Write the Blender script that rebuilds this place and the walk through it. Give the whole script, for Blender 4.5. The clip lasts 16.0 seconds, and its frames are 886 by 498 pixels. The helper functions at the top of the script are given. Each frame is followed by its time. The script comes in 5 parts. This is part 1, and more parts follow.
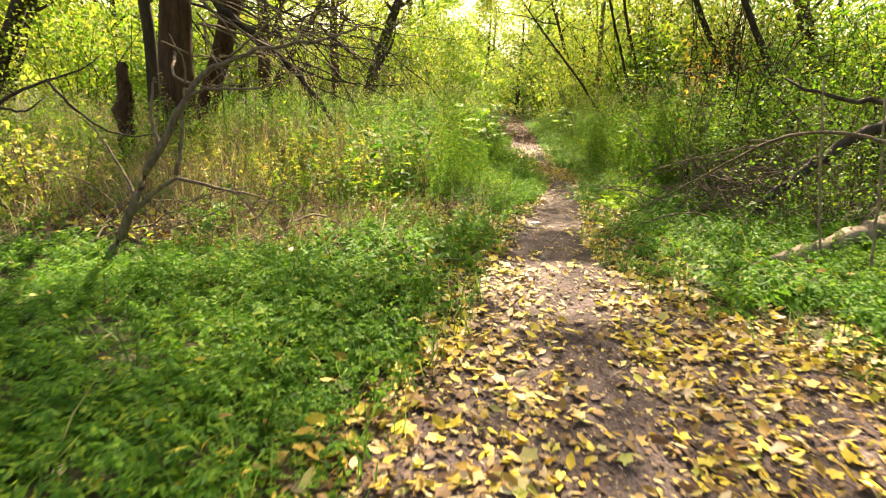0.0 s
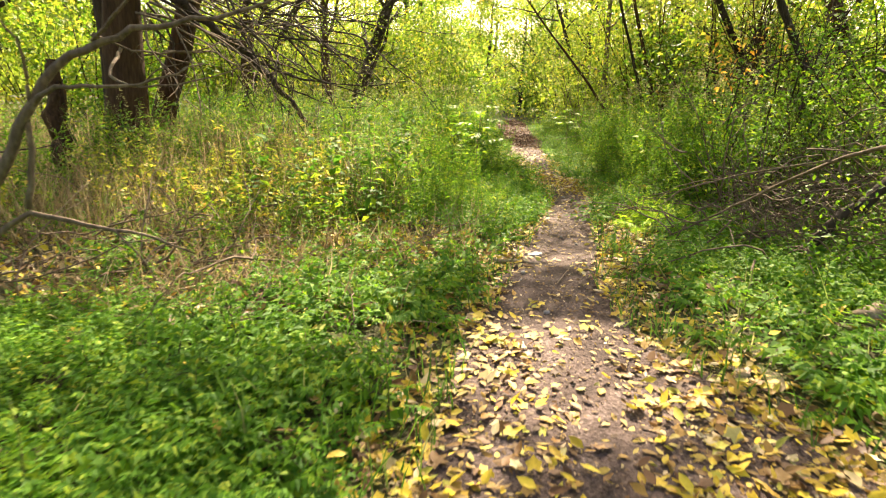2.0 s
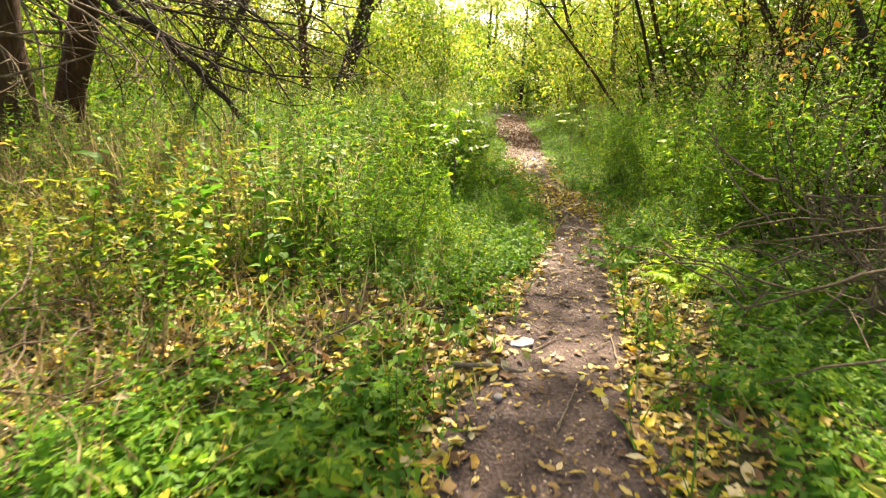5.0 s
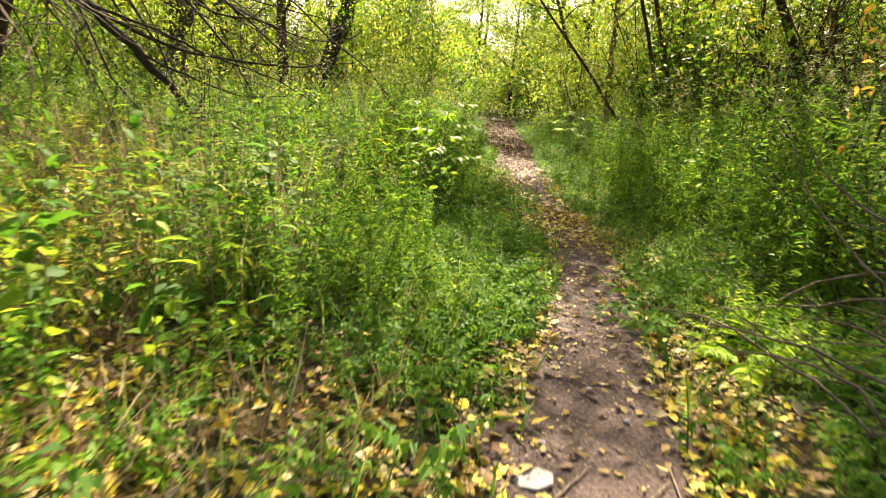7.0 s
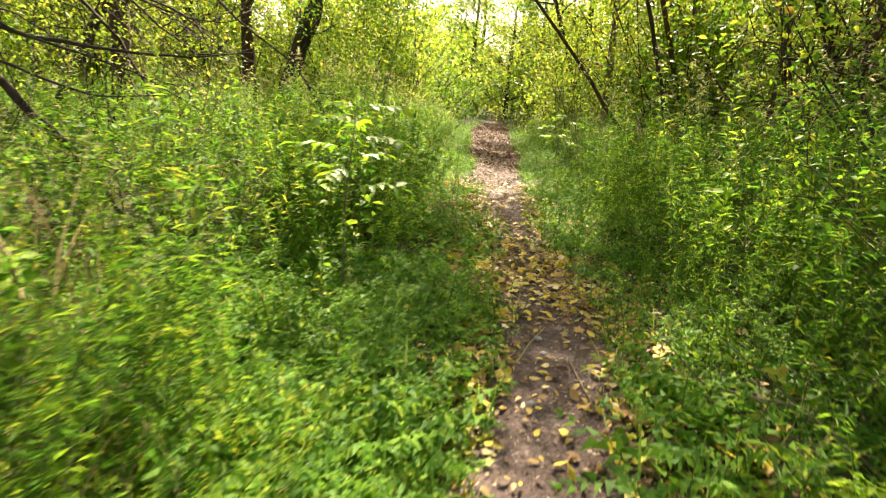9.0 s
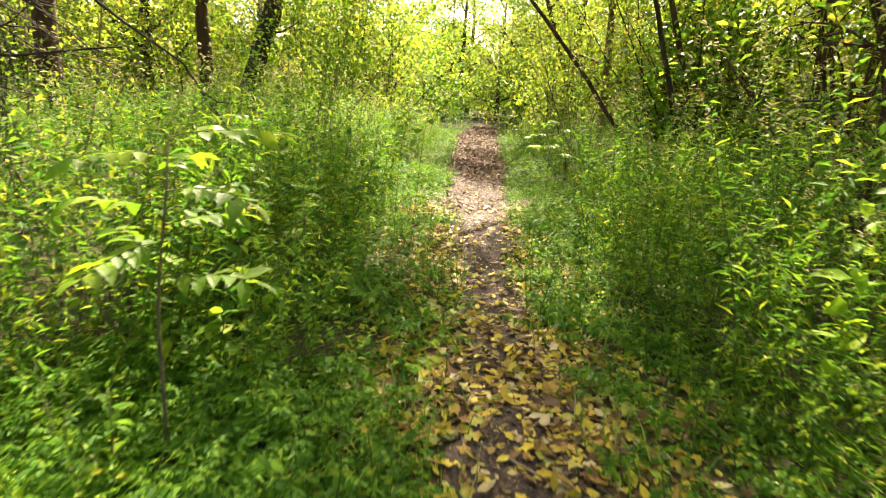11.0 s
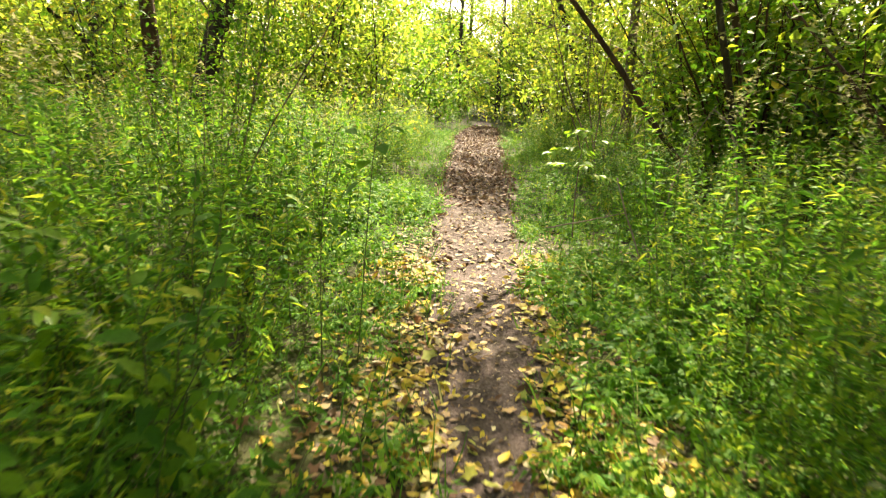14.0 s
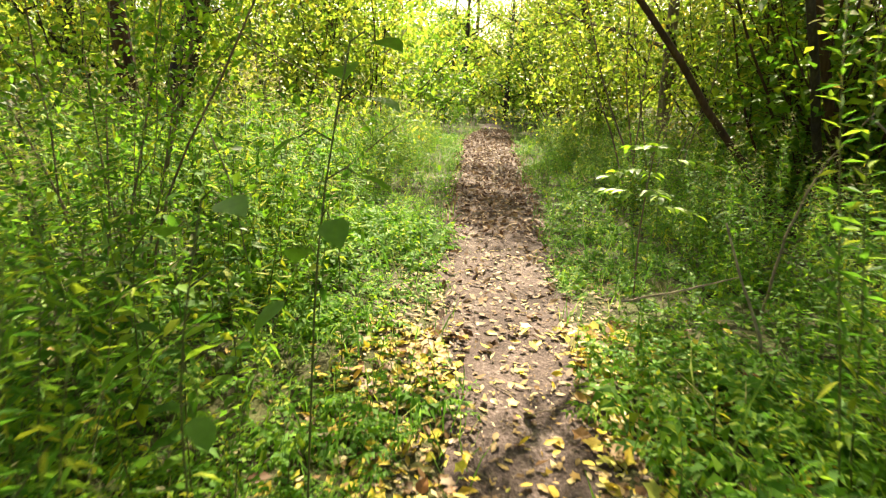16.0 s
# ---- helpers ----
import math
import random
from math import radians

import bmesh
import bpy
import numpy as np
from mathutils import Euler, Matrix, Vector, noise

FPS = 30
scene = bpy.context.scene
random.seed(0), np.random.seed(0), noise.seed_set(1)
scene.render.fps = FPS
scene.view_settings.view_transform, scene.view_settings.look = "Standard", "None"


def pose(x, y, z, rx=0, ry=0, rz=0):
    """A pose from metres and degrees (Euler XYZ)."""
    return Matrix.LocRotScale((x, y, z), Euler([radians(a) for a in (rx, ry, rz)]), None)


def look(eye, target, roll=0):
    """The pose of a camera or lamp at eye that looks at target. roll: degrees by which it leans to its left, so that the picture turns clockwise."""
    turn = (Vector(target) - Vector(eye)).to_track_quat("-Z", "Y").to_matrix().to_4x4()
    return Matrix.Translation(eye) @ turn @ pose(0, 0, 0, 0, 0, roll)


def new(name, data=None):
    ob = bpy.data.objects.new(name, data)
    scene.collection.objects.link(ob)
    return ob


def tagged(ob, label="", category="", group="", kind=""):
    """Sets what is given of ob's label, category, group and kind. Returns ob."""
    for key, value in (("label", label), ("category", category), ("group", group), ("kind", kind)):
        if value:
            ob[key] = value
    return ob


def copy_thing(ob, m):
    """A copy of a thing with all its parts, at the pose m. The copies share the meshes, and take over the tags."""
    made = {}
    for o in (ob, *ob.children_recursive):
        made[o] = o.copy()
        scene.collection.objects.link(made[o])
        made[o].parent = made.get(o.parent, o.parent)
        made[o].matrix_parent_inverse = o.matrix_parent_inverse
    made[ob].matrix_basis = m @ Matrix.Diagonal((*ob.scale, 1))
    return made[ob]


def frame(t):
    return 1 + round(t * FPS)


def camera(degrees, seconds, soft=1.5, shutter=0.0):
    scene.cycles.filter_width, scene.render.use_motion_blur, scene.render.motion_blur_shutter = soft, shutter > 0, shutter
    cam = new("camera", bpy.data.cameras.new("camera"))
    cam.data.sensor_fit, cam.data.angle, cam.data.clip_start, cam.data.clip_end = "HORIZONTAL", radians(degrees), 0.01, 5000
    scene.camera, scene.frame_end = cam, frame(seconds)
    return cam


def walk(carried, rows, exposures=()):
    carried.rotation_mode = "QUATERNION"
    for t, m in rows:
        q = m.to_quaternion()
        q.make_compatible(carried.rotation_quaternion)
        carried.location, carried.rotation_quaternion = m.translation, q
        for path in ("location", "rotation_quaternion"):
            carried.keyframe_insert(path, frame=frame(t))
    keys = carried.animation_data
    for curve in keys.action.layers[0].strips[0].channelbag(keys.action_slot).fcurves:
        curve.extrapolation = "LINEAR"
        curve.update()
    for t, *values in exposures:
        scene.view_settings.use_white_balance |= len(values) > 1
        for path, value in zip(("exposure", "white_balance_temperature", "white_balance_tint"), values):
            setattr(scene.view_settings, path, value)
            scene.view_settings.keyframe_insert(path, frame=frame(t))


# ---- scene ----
cam = camera(75.5, 16.0, soft=1.2, shutter=0.62)
PATH = [
    (0, (-0.058, 0.001, 1.531), (-0.082, 1.931, 1.008), 1.6),
    (0.5, (-0.025, 0.411, 1.53), (-0.056, 2.342, 1.007), 1.4),
    (1, (0.014, 0.79, 1.509), (-0.015, 2.722, 0.993), 1.4),
    (1.5, (0.096, 1.128, 1.51), (0.059, 3.06, 0.996), 1.1),
    (2, (0.174, 1.488, 1.514), (0.135, 3.42, 0.996), 1.2),
    (2.5, (0.268, 1.846, 1.517), (0.221, 3.777, 0.998), 0.8),
    (3, (0.349, 2.204, 1.525), (0.296, 4.134, 1.004), 0.6),
    (3.5, (0.43, 2.559, 1.539), (0.37, 4.486, 1.009), 0.2),
    (4, (0.51, 2.944, 1.544), (0.446, 4.87, 1.009), 0.2),
    (4.2, (0.546, 3.104, 1.536), (0.482, 5.031, 1.003), 0.0),
    (6.3, (0.574, 4.483, 1.489), (0.581, 6.411, 0.955), 3.3),
    (6.5, (0.503, 4.57, 1.489), (0.523, 6.497, 0.955), 3.4),
    (7, (0.536, 5.04, 1.464), (0.553, 6.969, 0.937), 3.6),
    (7.5, (0.668, 5.532, 1.46), (0.682, 7.462, 0.935), 3.7),
    (8, (0.851, 6.052, 1.457), (0.862, 7.982, 0.933), 3.8),
    (8.5, (1.018, 6.556, 1.458), (1.026, 8.487, 0.937), 3.7),
    (9, (1.21, 7.03, 1.467), (1.215, 8.961, 0.946), 3.6),
    (9.5, (1.414, 7.502, 1.489), (1.409, 9.433, 0.969), 3.1),
    (10, (1.541, 7.968, 1.492), (1.536, 9.901, 0.976), 3.2),
    (10.2, (1.583, 8.174, 1.495), (1.577, 10.107, 0.983), 3.1),
    (12.3, (1.61, 10.031, 1.567), (1.656, 11.961, 1.043), 1.5),
    (12.5, (1.639, 10.217, 1.562), (1.681, 12.147, 1.038), 1.5),
    (13, (1.707, 10.66, 1.56), (1.734, 12.59, 1.036), 1.4),
    (13.5, (1.754, 11.101, 1.562), (1.77, 13.031, 1.037), 1.3),
    (14, (1.774, 11.566, 1.561), (1.781, 13.495, 1.034), 1.4),
    (14.5, (1.759, 12.016, 1.566), (1.76, 13.946, 1.039), 1.2),
    (15, (1.742, 12.517, 1.562), (1.74, 14.446, 1.034), 1.2),
    (15.5, (1.713, 12.952, 1.554), (1.709, 14.881, 1.029), 1.1),
    (16, (1.702, 13.287, 1.564), (1.69, 15.217, 1.039), 1.1),
]
walk(cam, [(t, look(eye, target, roll)) for t, eye, target, roll in PATH],
     exposures=[(0, 2.08, 8000, 14), (4, 2.2, 7900, 15), (6.5, 2.0, 7700, 15), (7.5, 1.97, 7700, 14), (9.5, 2.18, 7700, 14), (12, 2.25, 7700, 10), (16, 2.12, 7700, 8)])

# ---- light ----
SUN_AZ, SUN_EL = -8.0, 43.0         # degrees to the left (minus: right) of straight ahead (+y), and above the ground
SUN_TO = Vector((-math.sin(radians(SUN_AZ)) * math.cos(radians(SUN_EL)), math.cos(radians(SUN_AZ)) * math.cos(radians(SUN_EL)), math.sin(radians(SUN_EL))))
world = bpy.data.worlds.new("world")
scene.world = world
world.use_nodes = True
wt = world.node_tree
sky = wt.nodes.new("ShaderNodeTexSky")
sky.sky_type, sky.sun_disc = "NISHITA", False
sky.sun_elevation, sky.sun_rotation = radians(SUN_EL), radians(-SUN_AZ)
sky.air_density, sky.dust_density = 1.0, 5.0
wt.nodes["Background"].inputs["Strength"].default_value = 0.1
wt.links.new(sky.outputs["Color"], wt.nodes["Background"].inputs["Color"])
sun = new("sun", bpy.data.lights.new("sun", "SUN"))
sun.data.energy, sun.data.angle, sun.data.color = 5.0, radians(0.6), (1.0, 0.93, 0.8)
sun.matrix_world = look(SUN_TO * 60, (0, 0, 0))


# ---- materials ----
def base_material(name):
    m = bpy.data.materials.new(name)
    m.use_nodes = True
    nt = m.node_tree
    return m, nt, nt.nodes["Principled BSDF"], nt.nodes["Material Output"]


def ramp_node(nt, stops):
    r = nt.nodes.new("ShaderNodeValToRGB")
    els = r.color_ramp.elements
    while len(els) < len(stops):
        els.new(0.5)
    for e, (p, c) in zip(els, stops):
        e.position, e.color = p, (*c, 1)
    return r


def noise_node(nt, scale, detail=4.0, coord="Object", rough=0.55):
    tc = nt.nodes.new("ShaderNodeTexCoord")
    n = nt.nodes.new("ShaderNodeTexNoise")
    n.inputs["Scale"].default_value, n.inputs["Detail"].default_value, n.inputs["Roughness"].default_value = scale, detail, rough
    nt.links.new(tc.outputs[coord], n.inputs["Vector"])
    return n


def leaf_material(name, stops, through_light=0.4, rough=0.5, patch=0.5, per_object=False, spec=0.24):
    """Leaves: colour varies leaf by leaf and in broad patches; part of the light passes through."""
    m, nt, bsdf, out = base_material(name)
    if per_object:
        pick = nt.nodes.new("ShaderNodeObjectInfo").outputs["Random"]
    else:
        pick = nt.nodes.new("ShaderNodeNewGeometry").outputs["Random Per Island"]
    n = noise_node(nt, 0.9, 2.0)
    mix = nt.nodes.new("ShaderNodeMath")
    mix.operation = "MULTIPLY_ADD"
    nt.links.new(n.outputs["Fac"], mix.inputs[0])
    mix.inputs[1].default_value = patch
    nt.links.new(pick, mix.inputs[2])
    sub = nt.nodes.new("ShaderNodeMath")
    sub.operation = "SUBTRACT"
    sub.use_clamp = True
    nt.links.new(mix.outputs[0], sub.inputs[0])
    sub.inputs[1].default_value = patch * 0.5
    r = ramp_node(nt, stops)
    nt.links.new(sub.outputs[0], r.inputs["Fac"])
    fine = noise_node(nt, 60.0, 3.0)
    hsv = nt.nodes.new("ShaderNodeHueSaturation")
    hsv.inputs["Saturation"].default_value = 1.02
    mr = nt.nodes.new("ShaderNodeMapRange")
    mr.inputs["To Min"].default_value, mr.inputs["To Max"].default_value = 0.7, 1.3
    nt.links.new(fine.outputs["Fac"], mr.inputs["Value"])
    nt.links.new(mr.outputs["Result"], hsv.inputs["Value"])
    nt.links.new(r.outputs["Color"], hsv.inputs["Color"])
    nt.links.new(hsv.outputs["Color"], bsdf.inputs["Base Color"])
    bsdf.inputs["Roughness"].default_value = rough
    bsdf.inputs["Specular IOR Level"].default_value = spec
    tr = nt.nodes.new("ShaderNodeBsdfTranslucent")
    gain = nt.nodes.new("ShaderNodeHueSaturation")
    gain.inputs["Value"].default_value, gain.inputs["Saturation"].default_value = 1.55, 1.0
    nt.links.new(hsv.outputs["Color"], gain.inputs["Color"])
    nt.links.new(gain.outputs["Color"], tr.inputs["Color"])
    mx = nt.nodes.new("ShaderNodeMixShader")
    mx.inputs[0].default_value = through_light
    nt.links.new(bsdf.outputs[0], mx.inputs[1])
    nt.links.new(tr.outputs[0], mx.inputs[2])
    nt.links.new(mx.outputs[0], out.inputs["Surface"])
    return m


def rough_material(name, stops, scale, bump=0.4, rough=0.9, stretch=(1, 1, 1), fine=40.0, bump_dist=0.02):
    """Bark, soil and dead wood: two scales of noise for the colour and the relief."""
    m, nt, bsdf, out = base_material(name)
    tc = nt.nodes.new("ShaderNodeTexCoord")
    mp = nt.nodes.new("ShaderNodeMapping")
    mp.inputs["Scale"].default_value = stretch
    nt.links.new(tc.outputs["Object"], mp.inputs["Vector"])
    a, b = nt.nodes.new("ShaderNodeTexNoise"), nt.nodes.new("ShaderNodeTexNoise")
    for n, s, d in ((a, scale, 5.0), (b, fine, 6.0)):
        n.inputs["Scale"].default_value, n.inputs["Detail"].default_value = s, d
        nt.links.new(mp.outputs[0], n.inputs["Vector"])
    add = nt.nodes.new("ShaderNodeMix")
    add.inputs[0].default_value = 0.5
    nt.links.new(a.outputs["Fac"], add.inputs[2])
    nt.links.new(b.outputs["Fac"], add.inputs[3])
    r = ramp_node(nt, stops)
    nt.links.new(add.outputs[0], r.inputs["Fac"])
    nt.links.new(r.outputs["Color"], bsdf.inputs["Base Color"])
    bsdf.inputs["Roughness"].default_value = rough
    bsdf.inputs["Specular IOR Level"].default_value = 0.25
    bp = nt.nodes.new("ShaderNodeBump")
    bp.inputs["Strength"].default_value, bp.inputs["Distance"].default_value = bump, bump_dist
    nt.links.new(add.outputs[0], bp.inputs["Height"])
    nt.links.new(bp.outputs[0], bsdf.inputs["Normal"])
    return m


M_SOIL = rough_material("trodden_soil", [(0.34, (0.028, 0.019, 0.016)), (0.47, (0.072, 0.05, 0.043)), (0.56, (0.108, 0.078, 0.068)), (0.68, (0.24, 0.185, 0.168))], 3.1, 1.0, 0.95, fine=55.0, bump_dist=0.035)
M_EARTH = rough_material("woodland_earth", [(0.3, (0.02, 0.018, 0.008)), (0.46, (0.045, 0.042, 0.016)), (0.56, (0.06, 0.07, 0.018)), (0.72, (0.1, 0.075, 0.035))], 3.0, 0.9, 0.95, fine=45.0, bump_dist=0.04)
M_BARK = rough_material("brown_bark", [(0.3, (0.024, 0.012, 0.007)), (0.55, (0.075, 0.04, 0.022)), (0.75, (0.13, 0.08, 0.05))], 9.0, 1.0, 0.92, (1, 1, 0.18), 34.0)
M_DARKBARK = rough_material("dark_bark", [(0.3, (0.018, 0.013, 0.01)), (0.55, (0.055, 0.04, 0.03)), (0.75, (0.11, 0.085, 0.065))], 8.0, 1.0, 0.92, (1, 1, 0.2), 36.0)
M_GREYBARK = rough_material("grey_bark", [(0.3, (0.06, 0.042, 0.028)), (0.55, (0.165, 0.12, 0.082)), (0.75, (0.29, 0.225, 0.165))], 10.0, 0.8, 0.9, (1, 1, 0.25), 40.0)
M_DEAD = rough_material("weathered_dead_wood", [(0.3, (0.1, 0.073, 0.05)), (0.55, (0.26, 0.2, 0.14)), (0.75, (0.46, 0.38, 0.28))], 7.0, 0.7, 0.9, (1, 1, 1), 30.0)
M_STONE = rough_material("pale_stone", [(0.3, (0.17, 0.16, 0.155)), (0.55, (0.28, 0.265, 0.255)), (0.75, (0.4, 0.385, 0.37))], 6.0, 0.4, 0.8, (1, 1, 1), 50.0)
M_STEM = rough_material("herb_stem", [(0.3, (0.05, 0.07, 0.018)), (0.55, (0.1, 0.11, 0.03)), (0.75, (0.17, 0.14, 0.05))], 5.0, 0.1, 0.75)
M_HERB = leaf_material("herb_leaf", [(0.0, (0.042, 0.12, 0.014)), (0.4, (0.085, 0.2, 0.02)), (0.7, (0.145, 0.265, 0.026)), (0.9, (0.23, 0.33, 0.03)), (1.0, (0.36, 0.36, 0.04))], 0.45, 0.6, spec=0.14)
M_COVER = leaf_material("ground_cover_leaf", [(0.0, (0.046, 0.13, 0.016)), (0.5, (0.09, 0.215, 0.022)), (0.8, (0.14, 0.275, 0.024)), (1.0, (0.23, 0.32, 0.03))], 0.4, 0.6, spec=0.15)
M_GRASS = leaf_material("grass_blade", [(0.0, (0.04, 0.115, 0.016)), (0.5, (0.08, 0.19, 0.025)), (0.85, (0.16, 0.27, 0.045)), (1.0, (0.36, 0.33, 0.14))], 0.35, 0.55, spec=0.15)
M_DRY = leaf_material("dry_grass", [(0.0, (0.09, 0.064, 0.032)), (0.5, (0.25, 0.18, 0.095)), (0.9, (0.42, 0.34, 0.2)), (1.0, (0.2, 0.24, 0.05))], 0.25, 0.7)
M_PLUME = leaf_material("seed_plume", [(0.0, (0.16, 0.16, 0.06)), (0.6, (0.3, 0.28, 0.12)), (1.0, (0.42, 0.38, 0.22))], 0.3, 0.8)
M_CROWN = leaf_material("tree_leaf", [(0.0, (0.1, 0.17, 0.018)), (0.45, (0.165, 0.245, 0.026)), (0.8, (0.26, 0.32, 0.036)), (0.96, (0.38, 0.38, 0.05)), (1.0, (0.48, 0.36, 0.05))], 0.54, 0.5, 0.7)
M_CROWN_G = leaf_material("green_tree_leaf", [(0.0, (0.05, 0.125, 0.012)), (0.5, (0.095, 0.205, 0.016)), (0.85, (0.16, 0.27, 0.022)), (1.0, (0.3, 0.33, 0.03))], 0.5, 0.5, 0.6)
M_YELLOW = leaf_material("yellowing_leaf", [(0.0, (0.1, 0.18, 0.02)), (0.5, (0.24, 0.29, 0.035)), (0.9, (0.45, 0.4, 0.06)), (1.0, (0.5, 0.3, 0.08))], 0.45, 0.5)
M_ORANGE = leaf_material("orange_leaf", [(0.0, (0.45, 0.2, 0.03)), (0.6, (0.6, 0.3, 0.05)), (1.0, (0.6, 0.42, 0.08))], 0.45, 0.5)
M_FALLEN = leaf_material("fallen_leaf", [(0.0, (0.1, 0.05, 0.025)), (0.2, (0.2, 0.11, 0.045)), (0.36, (0.38, 0.24, 0.055)), (0.52, (0.52, 0.38, 0.05)), (0.74, (0.6, 0.48, 0.06)), (0.86, (0.32, 0.34, 0.07)), (0.93, (0.45, 0.34, 0.2)), (1.0, (0.62, 0.53, 0.3))], 0.15, 0.55, 0.3)
M_FALLEN_ONE = leaf_material("fallen_leaf_single", [(0.0, (0.2, 0.09, 0.035)), (0.2, (0.36, 0.2, 0.06)), (0.4, (0.56, 0.4, 0.05)), (0.65, (0.64, 0.52, 0.05)), (0.82, (0.42, 0.42, 0.08)), (1.0, (0.66, 0.58, 0.34))], 0.15, 0.5, 0.2, per_object=True)
M_MAT = leaf_material("matted_leaf", [(0.0, (0.05, 0.028, 0.016)), (0.35, (0.14, 0.08, 0.035)), (0.65, (0.27, 0.18, 0.055)), (0.88, (0.4, 0.31, 0.07)), (1.0, (0.48, 0.38, 0.2))], 0.12, 0.65, 0.3)
M_BROWNLEAF = leaf_material("brown_fallen_leaf", [(0.0, (0.045, 0.022, 0.013)), (0.5, (0.115, 0.062, 0.034)), (0.85, (0.2, 0.125, 0.07)), (1.0, (0.36, 0.26, 0.15))], 0.1, 0.7, 0.3)


# ---- geometry helpers ----
def mesh_object(name, V, F, mats, parent=None, label="", index=None, smooth=False):
    """One mesh object of triangles, under a thing or at top level."""
    me = bpy.data.meshes.new(name)
    V, F = np.asarray(V, dtype=np.float32), np.asarray(F, dtype=np.int32)
    if parent is not None:
        V = V - np.array(parent.matrix_world.translation if parent.parent is None else parent.parent.matrix_world.translation, dtype=np.float32)
    me.vertices.add(len(V))
    me.vertices.foreach_set("co", V.ravel())
    me.loops.add(F.size)
    me.loops.foreach_set("vertex_index", F.ravel())
    me.polygons.add(len(F))
    me.polygons.foreach_set("loop_start", np.arange(0, F.size, 3, dtype=np.int32))
    for m in mats if isinstance(mats, (list, tuple)) else [mats]:
        me.materials.append(m)
    if index is not None:
        me.polygons.foreach_set("material_index", np.asarray(index, dtype=np.int32))
    if smooth:
        me.polygons.foreach_set("use_smooth", np.ones(len(F), dtype=bool))
    me.update(calc_edges=True)
    ob = new(name, me)
    if parent is not None:
        ob.parent = parent
    if label:
        tagged(ob, label)
    return ob


def empty_thing(name, at, label, category, group=""):
    ob = new(name)
    ob.location = at
    ob.matrix_world = Matrix.Translation(at)
    return tagged(ob, label, category, group)


class Heap:
    """Collects triangles with a material index."""

    def __init__(self):
        self.v, self.f, self.m, self.n = [], [], [], 0

    def add(self, V, F, m=0):
        V, F = np.asarray(V, float), np.asarray(F, int)
        self.v.append(V)
        self.f.append(F + self.n)
        self.m.append(np.full(len(F), m) if np.isscalar(m) else np.asarray(m))
        self.n += len(V)

    def spread(self, V, F, pos, R, scale, m=0):
        """Many copies of one template: turned by R, scaled, moved."""
        V, F = np.asarray(V, float), np.asarray(F, int)
        k = len(pos)
        if k == 0:
            return
        scale = np.asarray(scale, float)
        sc = scale[:, None, None] if scale.ndim == 1 else scale[:, None, :]
        W = np.einsum("kij,knj->kni", R, V[None] * sc) + np.asarray(pos)[:, None]
        self.v.append(W.reshape(-1, 3))
        self.f.append((F[None] + (np.arange(k) * len(V))[:, None, None]).reshape(-1, 3) + self.n)
        self.m.append(np.tile(np.full(len(F), m) if np.isscalar(m) else np.asarray(m), k))
        self.n += k * len(V)

    def done(self):
        return np.concatenate(self.v), np.concatenate(self.f), np.concatenate(self.m)


def turns(yaw, pitch, roll):
    """Rotation matrices: roll about y, then pitch about x, then yaw about z."""
    yaw, pitch, roll = np.broadcast_arrays(np.asarray(yaw, float), np.asarray(pitch, float), np.asarray(roll, float))
    cy, sy, cp, sp, cr, sr = np.cos(yaw), np.sin(yaw), np.cos(pitch), np.sin(pitch), np.cos(roll), np.sin(roll)
    o, z = np.ones_like(cy), np.zeros_like(cy)
    Rz = np.stack([cy, -sy, z, sy, cy, z, z, z, o], -1).reshape(-1, 3, 3)
    Rx = np.stack([o, z, z, z, cp, -sp, z, sp, cp], -1).reshape(-1, 3, 3)
    Ry = np.stack([cr, z, sr, z, o, z, -sr, z, cr], -1).reshape(-1, 3, 3)
    return Rz @ Rx @ Ry


def tube(pts, radii, sides=5):
    """A tapered round rod along points."""
    P = np.asarray(pts, float)
    n = len(P)
    rad = np.interp(np.linspace(0, 1, n), np.linspace(0, 1, len(radii)), radii)
    T = np.gradient(P, axis=0)
    T /= np.linalg.norm(T, axis=1)[:, None] + 1e-9
    ref = np.where(np.abs(T[:, 2:3]) > 0.9, np.array([[1.0, 0, 0]]), np.array([[0, 0, 1.0]]))
    A = np.cross(T, ref)
    A /= np.linalg.norm(A, axis=1)[:, None] + 1e-9
    B = np.cross(T, A)
    a = np.arange(sides) * 2 * np.pi / sides
    V = P[:, None] + rad[:, None, None] * (A[:, None] * np.cos(a)[None, :, None] + B[:, None] * np.sin(a)[None, :, None])
    V = np.concatenate([V.reshape(-1, 3), P[:1], P[-1:]])
    F = []
    for i in range(n - 1):
        for j in range(sides):
            p, q = i * sides + j, i * sides + (j + 1) % sides
            F += [(p, q, q + sides), (p, q + sides, p + sides)]
    e = n * sides
    for j in range(sides):
        F += [(e, (j + 1) % sides, j), (e + 1, (n - 1) * sides + j, (n - 1) * sides + (j + 1) % sides)]
    return V, np.array(F)


def smooth_line(pts, n):
    """Points along a rounded line through a few corners."""
    P = np.asarray(pts, float)
    s = np.r_[0, np.cumsum(np.linalg.norm(np.diff(P, axis=0), axis=1))]
    t = np.linspace(0, s[-1], n)
    Q = np.stack([np.interp(t, s, P[:, k]) for k in range(3)], 1)
    for _ in range(2):
        Q[1:-1] = 0.25 * Q[:-2] + 0.5 * Q[1:-1] + 0.25 * Q[2:]
    return Q


